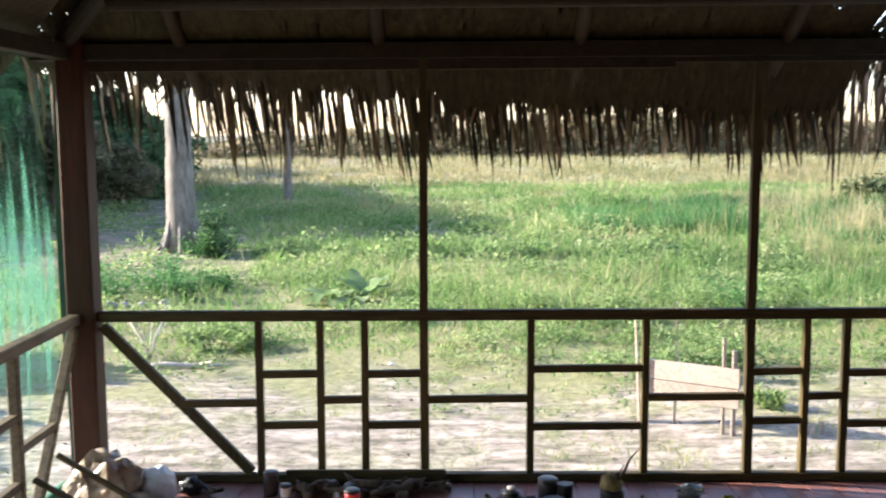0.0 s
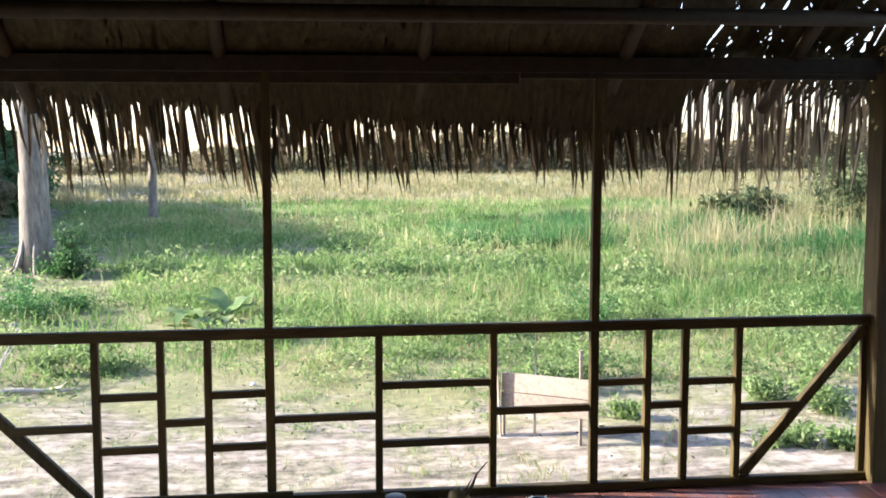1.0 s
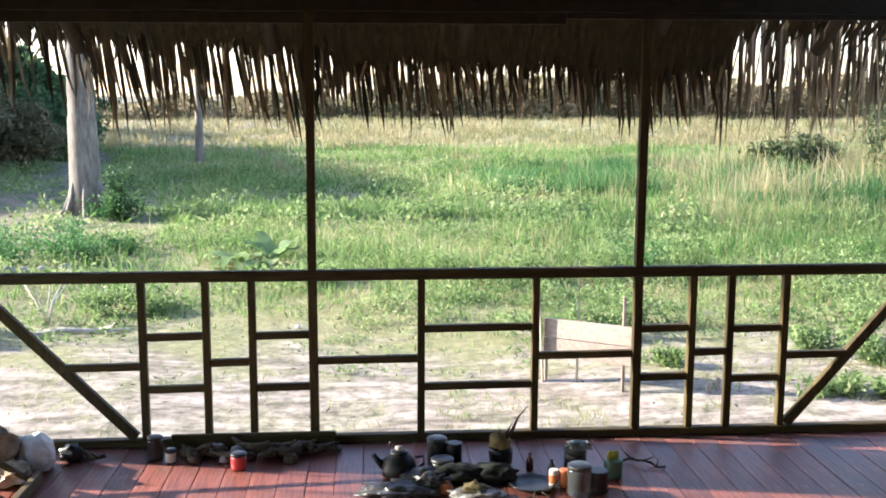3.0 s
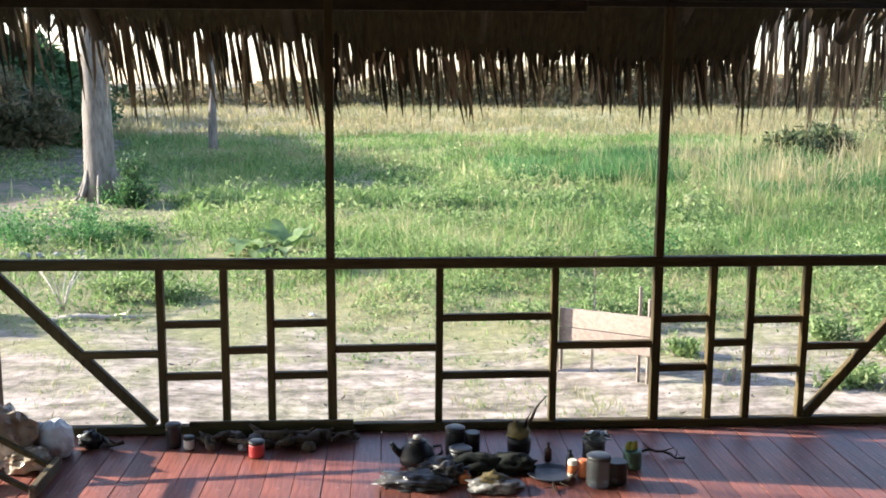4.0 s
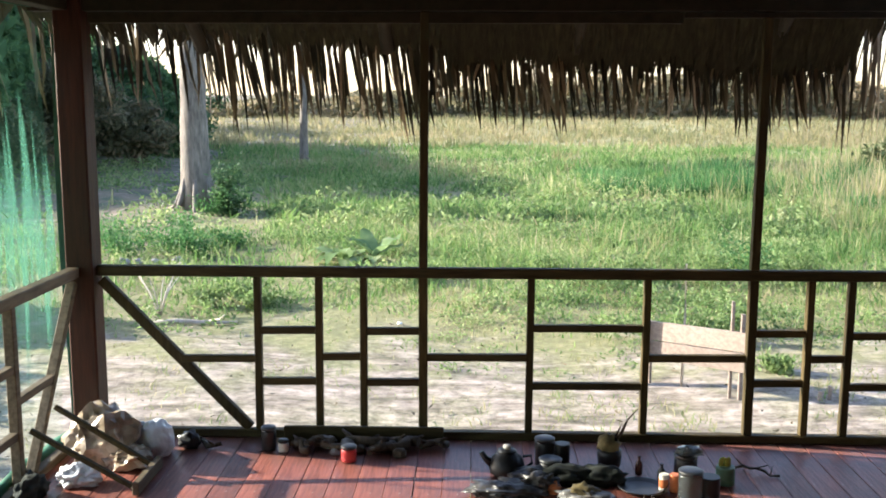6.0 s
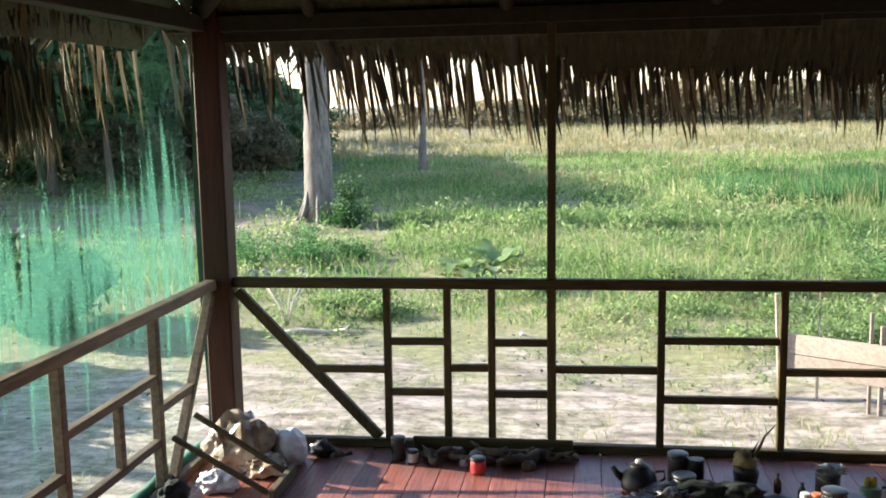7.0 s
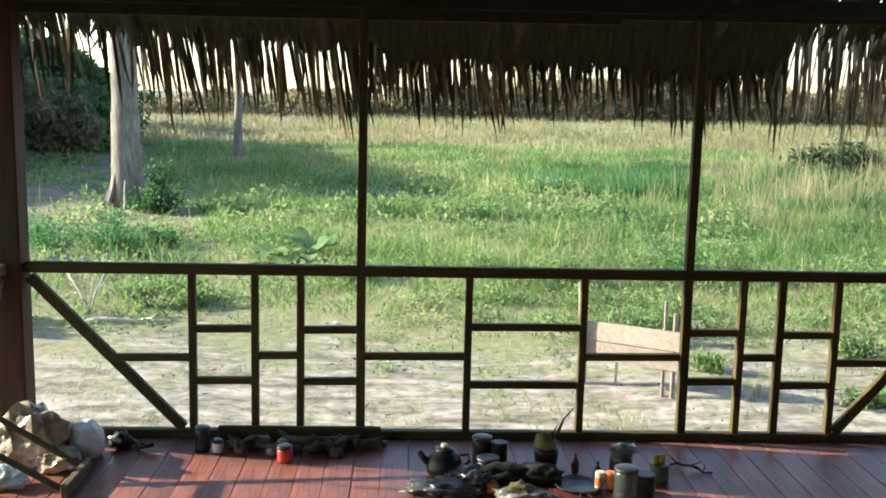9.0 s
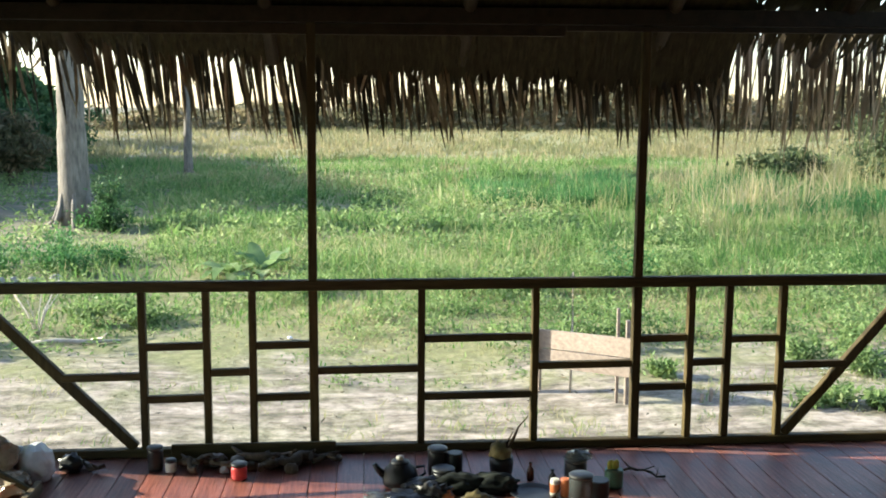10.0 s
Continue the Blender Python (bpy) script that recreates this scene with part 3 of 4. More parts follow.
broad_plant((-1.80, 11.0, GZ), 11, 0.60, 0.30, "large-leaved pale green plant flopped on the ground", PALE_LEAF, 2, 0.8)
broad_plant((-1.35, 11.2, GZ), 7, 0.5, 0.27, "pale broad-leaved plant with wilting leaves", PALE_LEAF, 6, 1.0)
def bush(at, r, h, n, label, seed, leaf=0.038, green=WEED):
    """A leafy weed: thin stems with many small leaves round them."""
    g, rg = random.Random(seed), np.random.default_rng(seed)
    ob = thing("weed", at, label, "weed")
    tops = []
    for k in range(7):
        a, s = g.uniform(0, 6.28), g.uniform(0.2, 0.95) * r
        tops.append((math.cos(a) * s, math.sin(a) * s, h * g.uniform(0.55, 1.0)))
        part("stem", tube(bmesh.new(), [(0, 0, -0.03), (tops[-1][0] * 0.6, tops[-1][1] * 0.6, tops[-1][2] * 0.5), tops[-1]], [0.012, 0.008, 0.003], 5), green, ob)
    t = np.array(tops)[rg.integers(0, 7, n)]
    c = t * (rg.random((n, 1)) ** 0.6) + rg.normal(size=(n, 3)) * np.array([r, r, h]) * 0.16
    c[:, 2] = np.abs(c[:, 2])
    f = sheet("foliage", *leaf_quads(c, leaf, rg), green)
    f.parent = ob


for k, (x, y, r, h) in enumerate([(-5.4, 11.2, 0.55, 0.6), (-4.7, 11.6, 0.5, 0.55), (-5.0, 12.5, 0.6, 0.65), (-4.2, 11.3, 0.45, 0.5), (-6.1, 12.3, 0.6, 0.6), (-3.9, 12.3, 0.4, 0.4), (-3.2, 7.7, 0.4, 0.32), (-2.7, 8.0, 0.4, 0.3), (-2.4, 7.4, 0.3, 0.25), (3.2, 4.55, 0.18, 0.22), (2.4, 5.7, 0.3, 0.35), (2.85, 5.9, 0.35, 0.45), (3.2, 6.3, 0.35, 0.4), (4.9, 5.0, 0.3, 0.32), (5.3, 4.5, 0.35, 0.35), (5.6, 5.5, 0.4, 0.4), (4.4, 3.6, 0.3, 0.2), (4.9, 3.4, 0.3, 0.2), (3.6, 9.4, 0.5, 0.65), (4.3, 10.0, 0.6, 0.7), (4.9, 9.5, 0.5, 0.6), (2.4, 9.3, 0.45, 0.5), (1.3, 9.6, 0.4, 0.4), (-0.4, 9.2, 0.4, 0.35), (6.4, 9.0, 0.6, 0.6), (-5.2, 17.2, 0.5, 0.65), (-5.5, 16.9, 0.4, 0.5)]):
    bush((x, y, GZ), r * 1.2, h * 0.9, 620, "bushy green weed growing in the yard", 30 + k, green=HERB if y < 10 else WEED)


# Weeds beside the trunk; the darker tree leaf colour puts in their shade.
for k, (x, y, r, h) in enumerate([(-5.30, 17.25, 0.42, 1.0), (-5.05, 16.9, 0.5, 0.65)]):
    bush((x, y, GZ), r, h, 1100, "leafy weed against the tree, coloured dark for the shade there", 80 + k, 0.05, CROWN)


def bare_shrub(at):
    g = random.Random(8)
    ob = thing("dry_shrub", at, "pale leafless shrub with thin forked stems", "shrub")
    for k in range(7):
        a, s = g.uniform(0, 6.28), g.uniform(0.15, 0.45)
        bm = bmesh.new()
        tube(bm, [(0, 0, -0.03), (math.cos(a) * s * 0.4, math.sin(a) * s * 0.4, 0.25), (math.cos(a) * s, math.sin(a) * s, g.uniform(0.4, 0.62))], [0.011, 0.008, 0.003], 6)
        part("stem", bm, BLEACHED, ob)


bare_shrub((-3.55, 7.0, GZ))


# ---- plank barrier in the yard ----
def plank_barrier():
    ob = thing("plank_barrier", (1.93, 4.35, GZ), "unpainted two-plank barrier nailed to stakes in the sand", "barrier")
    def board(name, a, b, z0, z1, z2, z3, mtl=PALE_BOARD):
        bm = bmesh.new()
        v = [bm.verts.new((*p, z)) for p, z in ((a, z0), (b, z2), (b, z3), (a, z1))]
        f = bm.faces.new(v)
        r = bmesh.ops.extrude_face_region(bm, geom=[f])
        d = Vector((b[1] - a[1], a[0] - b[0])).normalized() * 0.028
        bmesh.ops.translate(bm, vec=(-d.x, -d.y, 0), verts=[e for e in r["geom"] if isinstance(e, bmesh.types.BMVert)])
        part(name, bm, mtl, ob)
    board("board", (-0.04, 0.0), (0.70, -0.63), 0.41, 0.584, 0.447, 0.622)
    board("board", (-0.04, 0.0), (0.70, -0.63), 0.23, 0.40, 0.266, 0.437)
    for x, y, z1, w in ((0.675, -0.57, 0.78, 0.036), (0.60, -0.51, 0.88, 0.028), (-0.01, 0.02, 0.58, 0.026)):
        part("stake", bar(bmesh.new(), (x, y, -0.1), (x, y, z1), w, w), PALE_BOARD, ob)
    part("cane", tube(bmesh.new(), [(0.26, -0.1, -0.05), (0.27, -0.1, 0.5), (0.265, -0.1, 1.14)], [0.014, 0.013, 0.010], 6), BLEACHED, ob, "thin pale cane")
    part("offcut", bar(bmesh.new(), (-0.05, -0.03, -0.05), (-0.10, -0.03, 0.95), 0.07, 0.012), PALE_BOARD, ob, "narrow upright offcut of board")


plank_barrier()
for x, y, h in ((3.27, 3.7, 0.12), (3.36, 3.72, 0.16)):
    s = thing("stake", (x, y, GZ), "short pale wooden stake in the sand", "stake")
    part("shaft", bar(bmesh.new(), (0, 0, -0.08), (0.01, 0, h), 0.03, 0.03), PALE_BOARD, s)

# ---- house: deck ----
X0, X1, YB = -1.78, 3.28, -7.4
floor = thing("floor", (0, 0, 0), "red-painted plank deck, scuffed and dusty", "floor", kind="structure")


def deck_frame():
    bm = bmesh.new()
    for y in np.arange(YB + 0.1, 0.05, 0.73):
        box(bm, X0, X1, y - 0.04, y + 0.04, -0.17, -0.03)
    part("joists", bm, WOOD_X, floor)
    for x in (-1.7, 0.0, 1.6, 3.15):
        for y in (-0.06, -3.6, -7.2):
            part("stilt", tube(bmesh.new(), [(x, y, GZ - 0.2), (x, y, -0.6), (x, y, -0.17)], [0.08, 0.075, 0.07], 12, 0.08), WOOD, floor)


deck_frame()

# ---- house: posts, plate, railings ----
H = 0.85


def post(at, w, label, material=POST, top=2.24):
    bm = box(bmesh.new(), at[0] - w / 2, at[0] + w / 2, at[1] - w / 2, at[1] + w / 2, -0.15, top, 0.008)
    return tagged(part("post", bm, material), label, "post", kind="structure")


post((-1.685, 0.0), 0.135, "squared red-brown corner post of the house")
post((3.145, 0.0), 0.15, "squared dark corner post of the house", WOOD)
for y in (-3.6, -7.2):
    post((-1.685, y), 0.13, "squared red-brown side post of the house")
    post((3.145, y), 0.13, "squared dark side post of the house")

plate = thing("wall_plate", (0, 0, 2.1), "dark timber plate over the front opening", "beam", kind="structure")
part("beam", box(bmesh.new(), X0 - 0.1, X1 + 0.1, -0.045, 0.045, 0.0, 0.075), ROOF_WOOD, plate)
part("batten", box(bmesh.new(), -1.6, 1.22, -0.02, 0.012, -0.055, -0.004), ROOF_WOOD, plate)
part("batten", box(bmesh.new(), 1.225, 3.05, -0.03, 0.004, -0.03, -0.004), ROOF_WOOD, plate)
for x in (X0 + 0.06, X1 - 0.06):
    pl = thing("wall_plate", (x, -3.6, 2.1), "dark timber plate along the side", "beam", kind="structure")
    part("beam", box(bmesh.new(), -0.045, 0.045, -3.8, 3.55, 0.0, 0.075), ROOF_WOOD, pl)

rail = thing("railing", (0, 0, 0), "brown timber railing with an irregular grid of bars", "railing")


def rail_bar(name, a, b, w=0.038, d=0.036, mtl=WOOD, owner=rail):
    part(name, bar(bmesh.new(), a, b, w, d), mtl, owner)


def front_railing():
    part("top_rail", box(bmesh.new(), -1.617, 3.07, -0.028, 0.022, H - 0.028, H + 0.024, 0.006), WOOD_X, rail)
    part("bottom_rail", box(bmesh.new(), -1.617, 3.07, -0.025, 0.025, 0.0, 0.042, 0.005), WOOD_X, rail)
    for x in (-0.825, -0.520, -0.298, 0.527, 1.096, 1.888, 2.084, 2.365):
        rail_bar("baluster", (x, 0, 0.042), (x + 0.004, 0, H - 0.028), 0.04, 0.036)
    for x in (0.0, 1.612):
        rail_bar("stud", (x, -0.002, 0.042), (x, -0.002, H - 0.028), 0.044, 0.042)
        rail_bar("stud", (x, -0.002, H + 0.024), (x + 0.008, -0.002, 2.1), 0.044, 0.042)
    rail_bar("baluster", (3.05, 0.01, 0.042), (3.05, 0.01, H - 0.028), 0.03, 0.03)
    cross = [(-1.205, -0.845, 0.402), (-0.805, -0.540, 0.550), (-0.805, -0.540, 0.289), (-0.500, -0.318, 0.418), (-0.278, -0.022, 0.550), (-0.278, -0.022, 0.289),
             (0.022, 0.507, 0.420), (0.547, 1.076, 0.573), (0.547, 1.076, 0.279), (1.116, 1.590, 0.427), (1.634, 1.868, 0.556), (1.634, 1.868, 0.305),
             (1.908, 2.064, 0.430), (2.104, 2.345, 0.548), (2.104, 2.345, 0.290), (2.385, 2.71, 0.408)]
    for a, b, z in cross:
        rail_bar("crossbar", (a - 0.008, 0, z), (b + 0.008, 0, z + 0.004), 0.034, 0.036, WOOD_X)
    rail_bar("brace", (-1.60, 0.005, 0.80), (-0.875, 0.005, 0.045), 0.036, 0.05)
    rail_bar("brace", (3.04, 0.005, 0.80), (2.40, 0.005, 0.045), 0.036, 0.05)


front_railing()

side_rail = thing("railing", (-1.71, 0, 0), "timber side railing with irregular bars, sunlight put into its lighter colour", "railing")


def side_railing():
    def sbar(name, a, b, w=0.036, d=0.036, mtl=SUNLIT_WOOD_Y):
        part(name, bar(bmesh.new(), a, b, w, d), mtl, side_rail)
    part("top_rail", box(bmesh.new(), -0.03, 0.03, -3.53, -0.07, H - 0.03, H + 0.022, 0.006), SUNLIT_WOOD_Y, side_rail)
    part("bottom_rail", box(bmesh.new(), -0.025, 0.025, -3.53, -0.07, 0.0, 0.04, 0.005), SUNLIT_WOOD_Y, side_rail)
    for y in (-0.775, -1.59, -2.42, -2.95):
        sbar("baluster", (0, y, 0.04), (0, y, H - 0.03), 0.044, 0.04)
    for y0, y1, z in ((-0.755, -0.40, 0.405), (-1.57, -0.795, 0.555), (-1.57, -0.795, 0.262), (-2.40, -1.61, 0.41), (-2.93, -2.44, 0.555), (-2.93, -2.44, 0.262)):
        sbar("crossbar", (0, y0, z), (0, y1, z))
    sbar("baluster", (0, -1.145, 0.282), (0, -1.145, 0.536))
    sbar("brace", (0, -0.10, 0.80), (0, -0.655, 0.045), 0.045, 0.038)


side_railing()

# green netting hung outside the open sides
def netting(x, y0, y1, z0, z1, seed):
    ny, nz = 130, 16
    ys, zs = np.linspace(y0, y1, ny), np.linspace(z0, z1, nz)
    gy, gz = np.meshgrid(ys, zs)
    gx = x + 0.025 * np.sin(gy * 9 + seed) + 0.015 * np.sin(gy * 23 + 1.3 * seed) * (1.2 - (gz - z0) / (z1 - z0)) + 0.02 * np.sin(gz * 2 + gy)
    v = np.stack([gx, gy, gz], -1).reshape(-1, 3)
    i = (np.arange(nz - 1)[:, None] * ny + np.arange(ny - 1)[None]).ravel()
    ob = sheet("shade_net", v, np.stack([i, i + 1, i + ny + 1, i + ny], 1).ravel(), np.full(len(i), 4), NET, True)
    part("rope", tube(bmesh.new(), [(x, y, z1 + 0.006 * math.sin(y * 3)) for y in np.linspace(y0, y1, 24)], [0.005] * 24, 6), NET_DARK, ob, "thin dark cord along the net's top")
    part("hem", tube(bmesh.new(), [(x + 0.02 * math.sin(y * 9 + seed), y, z0) for y in np.linspace(y0, y1, 60)], [0.008] * 60, 6), NET_DARK, ob, "folded dark green hem")
    return tagged(ob, "thin green shade net hung outside the railing", "net")


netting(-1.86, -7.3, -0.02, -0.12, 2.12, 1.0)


def net_curtain():
    """The net's end, gathered into a dense curtain past the corner post."""
    ny, nz = 60, 14
    gy, gz = np.meshgrid(np.linspace(0.07, 0.52, ny), np.linspace(-0.3, 2.0, nz))
    gx = -1.815 + 0.012 * np.sin(gy * 75) + 0.01 * np.sin(gz * 3 + gy * 20)
    v = np.stack([gx, gy, gz], -1).reshape(-1, 3)
    i = (np.arange(nz - 1)[:, None] * ny + np.arange(ny - 1)[None]).ravel()
    ob = sheet("net_curtain", v, np.stack([i, i + 1, i + ny + 1, i + ny], 1).ravel(), np.full(len(i), 4), NET_DARK, True)
    tagged(ob, "dark green net gathered in folds by the corner post", "net")


net_curtain()


def net_fold():
    bm = bmesh.new()
    pts = [(-1.765, y, 0.035 + 0.012 * math.sin(y * 7)) for y in np.linspace(-3.5, -0.1, 30)]
    tube(bm, pts, [0.032 + 0.008 * math.sin(k * 2.1) for k in range(30)], 8, 0.3)
    tagged(part("net_fold", bm, NET_DARK), "rolled dark green net edge on the deck", "net")


net_fold()

# closing wall behind, of plain boards
def back_wall():
    ob = thing("wall_back", (0, YB, 0), "plain dark board wall at the back", "wall", kind="structure")
    for k in range(21):
        x = X0 + 0.12 + k * 0.241
        part("board", box(bmesh.new(), x - 0.118, x + 0.118, -0.015, 0.015, 0.0, 2.3), WOOD, ob)


back_wall()


# Unseen wall, added on the right to cut the light reaching the deck.
def add_shade_wall():
    ob = thing("shade_wall", (X1 - 0.02, 0, 0), "unseen board wall added to keep light off the deck", "wall", kind="structure")
    for k in range(28):
        y = -0.35 - k * 0.25
        part("board", box(bmesh.new(), -0.012, 0.012, y - 0.122, y + 0.122, 0.0, 2.09), WOOD, ob)


add_shade_wall()


# ---- thatched hip roof ----
SLOPE, EAVE_Z, EAVE = 0.64, 1.90, 0.50
FX0, FX1, FY1, FY0 = X0 - EAVE, X1 + EAVE, EAVE, YB - EAVE


def roof():
    mx = (FX0 + FX1) / 2
    half = (FX1 - FX0) / 2
    zr = EAVE_Z + half * SLOPE
    a, b, c, d = Vector((FX0, FY1, EAVE_Z)), Vector((FX1, FY1, EAVE_Z)), Vector((FX1, FY0, EAVE_Z)), Vector((FX0, FY0, EAVE_Z))
    r0, r1 = Vector((mx, FY1 - half, zr)), Vector((mx, FY0 + half, zr))
    ob = thing("ceiling", (0, 0, 0), "dark palm-thatched roof seen from below", "roof", kind="structure")
    g = random.Random(3)
    bm = bmesh.new()
    up = Vector((0, 0, 0.11))

    def slab(*pts):
        lo = [bm.verts.new(p) for p in pts]
        hi = [bm.verts.new(p + up) for p in pts]
        bm.faces.new(lo)
        bm.faces.new(hi[::-1])
        for i in range(len(pts)):
            j = (i + 1) % len(pts)
            bm.faces.new((lo[i], lo[j], hi[j], hi[i]))

    # the front slope stops short of the worn corner on the right
    cut = Vector((0, -0.36, 0.36 * SLOPE))
    e = Vector((2.05, FY1, EAVE_Z)) + cut
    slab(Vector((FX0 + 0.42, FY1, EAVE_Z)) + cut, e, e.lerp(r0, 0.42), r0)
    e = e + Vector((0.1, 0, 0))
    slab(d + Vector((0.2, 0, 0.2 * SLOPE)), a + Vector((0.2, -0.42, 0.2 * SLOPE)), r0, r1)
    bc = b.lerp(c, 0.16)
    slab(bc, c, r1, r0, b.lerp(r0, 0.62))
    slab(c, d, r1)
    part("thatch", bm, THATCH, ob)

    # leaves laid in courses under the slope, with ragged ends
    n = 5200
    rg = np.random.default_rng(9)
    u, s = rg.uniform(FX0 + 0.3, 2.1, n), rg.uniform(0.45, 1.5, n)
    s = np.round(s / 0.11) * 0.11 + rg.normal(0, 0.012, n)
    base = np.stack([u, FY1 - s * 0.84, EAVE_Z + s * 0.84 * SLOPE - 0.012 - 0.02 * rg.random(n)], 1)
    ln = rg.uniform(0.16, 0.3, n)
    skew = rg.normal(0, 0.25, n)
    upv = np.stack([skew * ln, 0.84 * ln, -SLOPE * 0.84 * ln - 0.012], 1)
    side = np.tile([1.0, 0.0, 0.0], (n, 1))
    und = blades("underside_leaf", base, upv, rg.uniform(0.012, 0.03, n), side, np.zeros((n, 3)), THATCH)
    und.parent = ob
    # sparse leaves over the worn corner
    n = 600
    p = rg.random((n, 2))
    q = np.array(e)[None] * (1 - p[:, :1]) + np.array(b)[None] * p[:, :1]
    q = q + (np.array(r0) - q) * (p[:, 1:] * 0.42)
    keep = rg.random(n) < 0.9
    q, n = q[keep], int(keep.sum())
    q[:, 2] += rg.uniform(0.0, 0.06, n)
    ln = rg.uniform(0.3, 0.6, n)
    k = rg.normal(0, 0.35, n)
    upv = np.stack([k * ln, 0.8 * ln, -SLOPE * 0.8 * ln], 1)
    worn = blades("worn_leaf", q - upv * 0.5, upv, rg.uniform(0.02, 0.05, n), np.tile([0.95, 0.1, 0.0], (n, 1)), np.zeros((n, 3)), THATCH)
    worn.parent = ob
    # outer leaves in courses on all four slopes
    n = 2600
    for k, (p0, p1, q1, q0) in enumerate(((a, b, r0, r0), (d, a, r0, r1), (b, c, r1, r0), (c, d, r1, r1))):
        w, h = rg.random((n, 1)), rg.random((n, 1)) ** 1.3 * 0.97 + 0.03
        lo = np.array(p0) * (1 - w) + np.array(p1) * w
        hi = np.array(q0) * (1 - w) + np.array(q1) * w
        if k in (0, 2):
            far_corner = w[:, 0] > 0.72 if k == 0 else w[:, 0] < 0.14
            keep = ~(far_corner & (h[:, 0] < 0.5)) & ~((k == 0) & (w[:, 0] < 0.12) & (h[:, 0] < 0.5))
            lo, hi, h = lo[keep], hi[keep], h[keep]
        if k == 1:
            keep = (h[:, 0] > 0.05) & (w[:, 0] < 0.9)
            lo, hi, h = lo[keep], hi[keep], h[keep]
        m = len(lo)
        pos = lo + (hi - lo) * h + np.array([0, 0, 0.125])
        down = (lo - hi) / np.linalg.norm(lo - hi, axis=1)[:, None]
        edge = np.array(p1 - p0) / (p1 - p0).length
        ln = rg.uniform(0.3, 0.55, (m, 1))
        outer = blades("outer_leaf", pos, down * ln + edge * rg.normal(0, 0.06, (m, 1)) + np.array([0, 0, 0.02]), rg.uniform(0.03, 0.07, m), np.tile(edge, (m, 1)), np.zeros((m, 3)), STRAND)
        outer.parent = ob
    # rafters, purlins and hips
    def pole(name, p, q, r):
        m = (Vector(p) + Vector(q)) / 2 + Vector((g.uniform(-0.015, 0.015), 0, g.uniform(-0.01, 0.01)))
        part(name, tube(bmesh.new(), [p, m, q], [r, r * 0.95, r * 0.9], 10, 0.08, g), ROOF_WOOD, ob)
    def on(x, y, dz=-0.05):
        return (x, y, EAVE_Z + (FY1 - y) * SLOPE + dz)
    for x in (-1.15, -0.2, 0.76, 1.74, 2.62):
        pole("rafter", on(x, FY1 - 0.15, -0.055), on(x, -1.5, -0.055), 0.035)
    for y in (-0.36, -0.95):
        pole("purlin", (FX0 + 0.9, y, on(0, y, -0.12)[2]), (FX1 - 0.9, y, on(0, y, -0.12)[2]), 0.04)
    pole("hip_rafter", b + Vector((-0.2, -0.2, 0.06)), r0 - Vector((0, 0, 0.1)), 0.05)
    pole("hip_rafter", a + Vector((0.6, -0.6, 0.3)), r0 - Vector((0, 0, 0.1)), 0.05)


roof()


def fringe(name, n, along, a0, a1, out, z_top, drop, label, seed, lean=0.12, outward=-1, wide=(0.009, 0.026), material=STRAND):
    """Hanging strands at the eave: along is the axis that the eave follows."""
    rg = np.random.default_rng(seed)
    t = rg.uniform(a0, a1, n)
    dens = np.array([noise.noise((q * 2.6 + seed, 1.0, 3.0)) + 0.6 * noise.noise((q * 9 + seed, 2.0, 3.0)) for q in t])
    dr = drop(t) * (1 + 0.30 * dens) * rg.uniform(0.55, 1.08, n)
    zt = z_top(t) + rg.normal(0, 0.025, n)
    o = out + rg.uniform(-0.10, 0.07, n)
    sk = rg.normal(0, lean, n) + 0.35 * lean * dens
    base = np.zeros((n, 3)); up = np.zeros((n, 3)); droop = np.zeros((n, 3)); side = np.zeros((n, 3))
    ax, ot = (0, 1) if along == "x" else (1, 0)
    base[:, ax], base[:, ot], base[:, 2] = t, o, zt
    up[:, ax], up[:, ot], up[:, 2] = sk * dr, outward * 0.10 * dr * rg.random(n), -dr
    droop[:, ax] = rg.normal(0, 0.10, n) * dr
    a = rg.uniform(-0.8, 0.8, n)
    side[:, ax], side[:, ot] = np.cos(a), np.sin(a)
    ob = blades(name, base, up, rg.uniform(wide[0], wide[1], n), side, droop, material)
    return tagged(ob, label, "thatch", kind="stuff")


def flat(z):
    return lambda t: np.full(len(t), z)


# leaves that carry the slope out over the eave, then loose strands below them
def eave_leaves(n, x0, x1, seed, label, reach=0.36, wide=(0.02, 0.045)):
    rg = np.random.default_rng(seed)
    x = rg.uniform(x0, x1, n)
    y = rg.uniform(-0.02, 0.26, n)
    base = np.stack([x, y, EAVE_Z + (FY1 - y) * SLOPE + rg.uniform(-0.01, 0.07, n)], 1)
    c = np.array([noise.noise((q * 3.1 + seed, 1.0, 8.0)) for q in x])
    ln = reach * rg.uniform(0.7, 1.1, n) * (1 + 0.25 * c)
    up = np.stack([rg.normal(0, 0.10, n) * ln, 0.80 * ln, -0.62 * ln], 1)
    droop = np.stack([np.zeros(n), -0.10 * ln, -0.22 * ln], 1)
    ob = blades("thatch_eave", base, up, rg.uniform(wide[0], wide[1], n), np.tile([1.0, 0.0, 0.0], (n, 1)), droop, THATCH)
    return tagged(ob, label, "thatch", kind="stuff")


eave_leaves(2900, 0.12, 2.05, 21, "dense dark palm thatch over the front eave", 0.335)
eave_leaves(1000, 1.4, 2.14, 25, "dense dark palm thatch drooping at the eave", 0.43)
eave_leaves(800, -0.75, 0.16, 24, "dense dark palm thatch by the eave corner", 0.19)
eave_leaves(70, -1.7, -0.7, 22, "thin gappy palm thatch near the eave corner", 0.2)
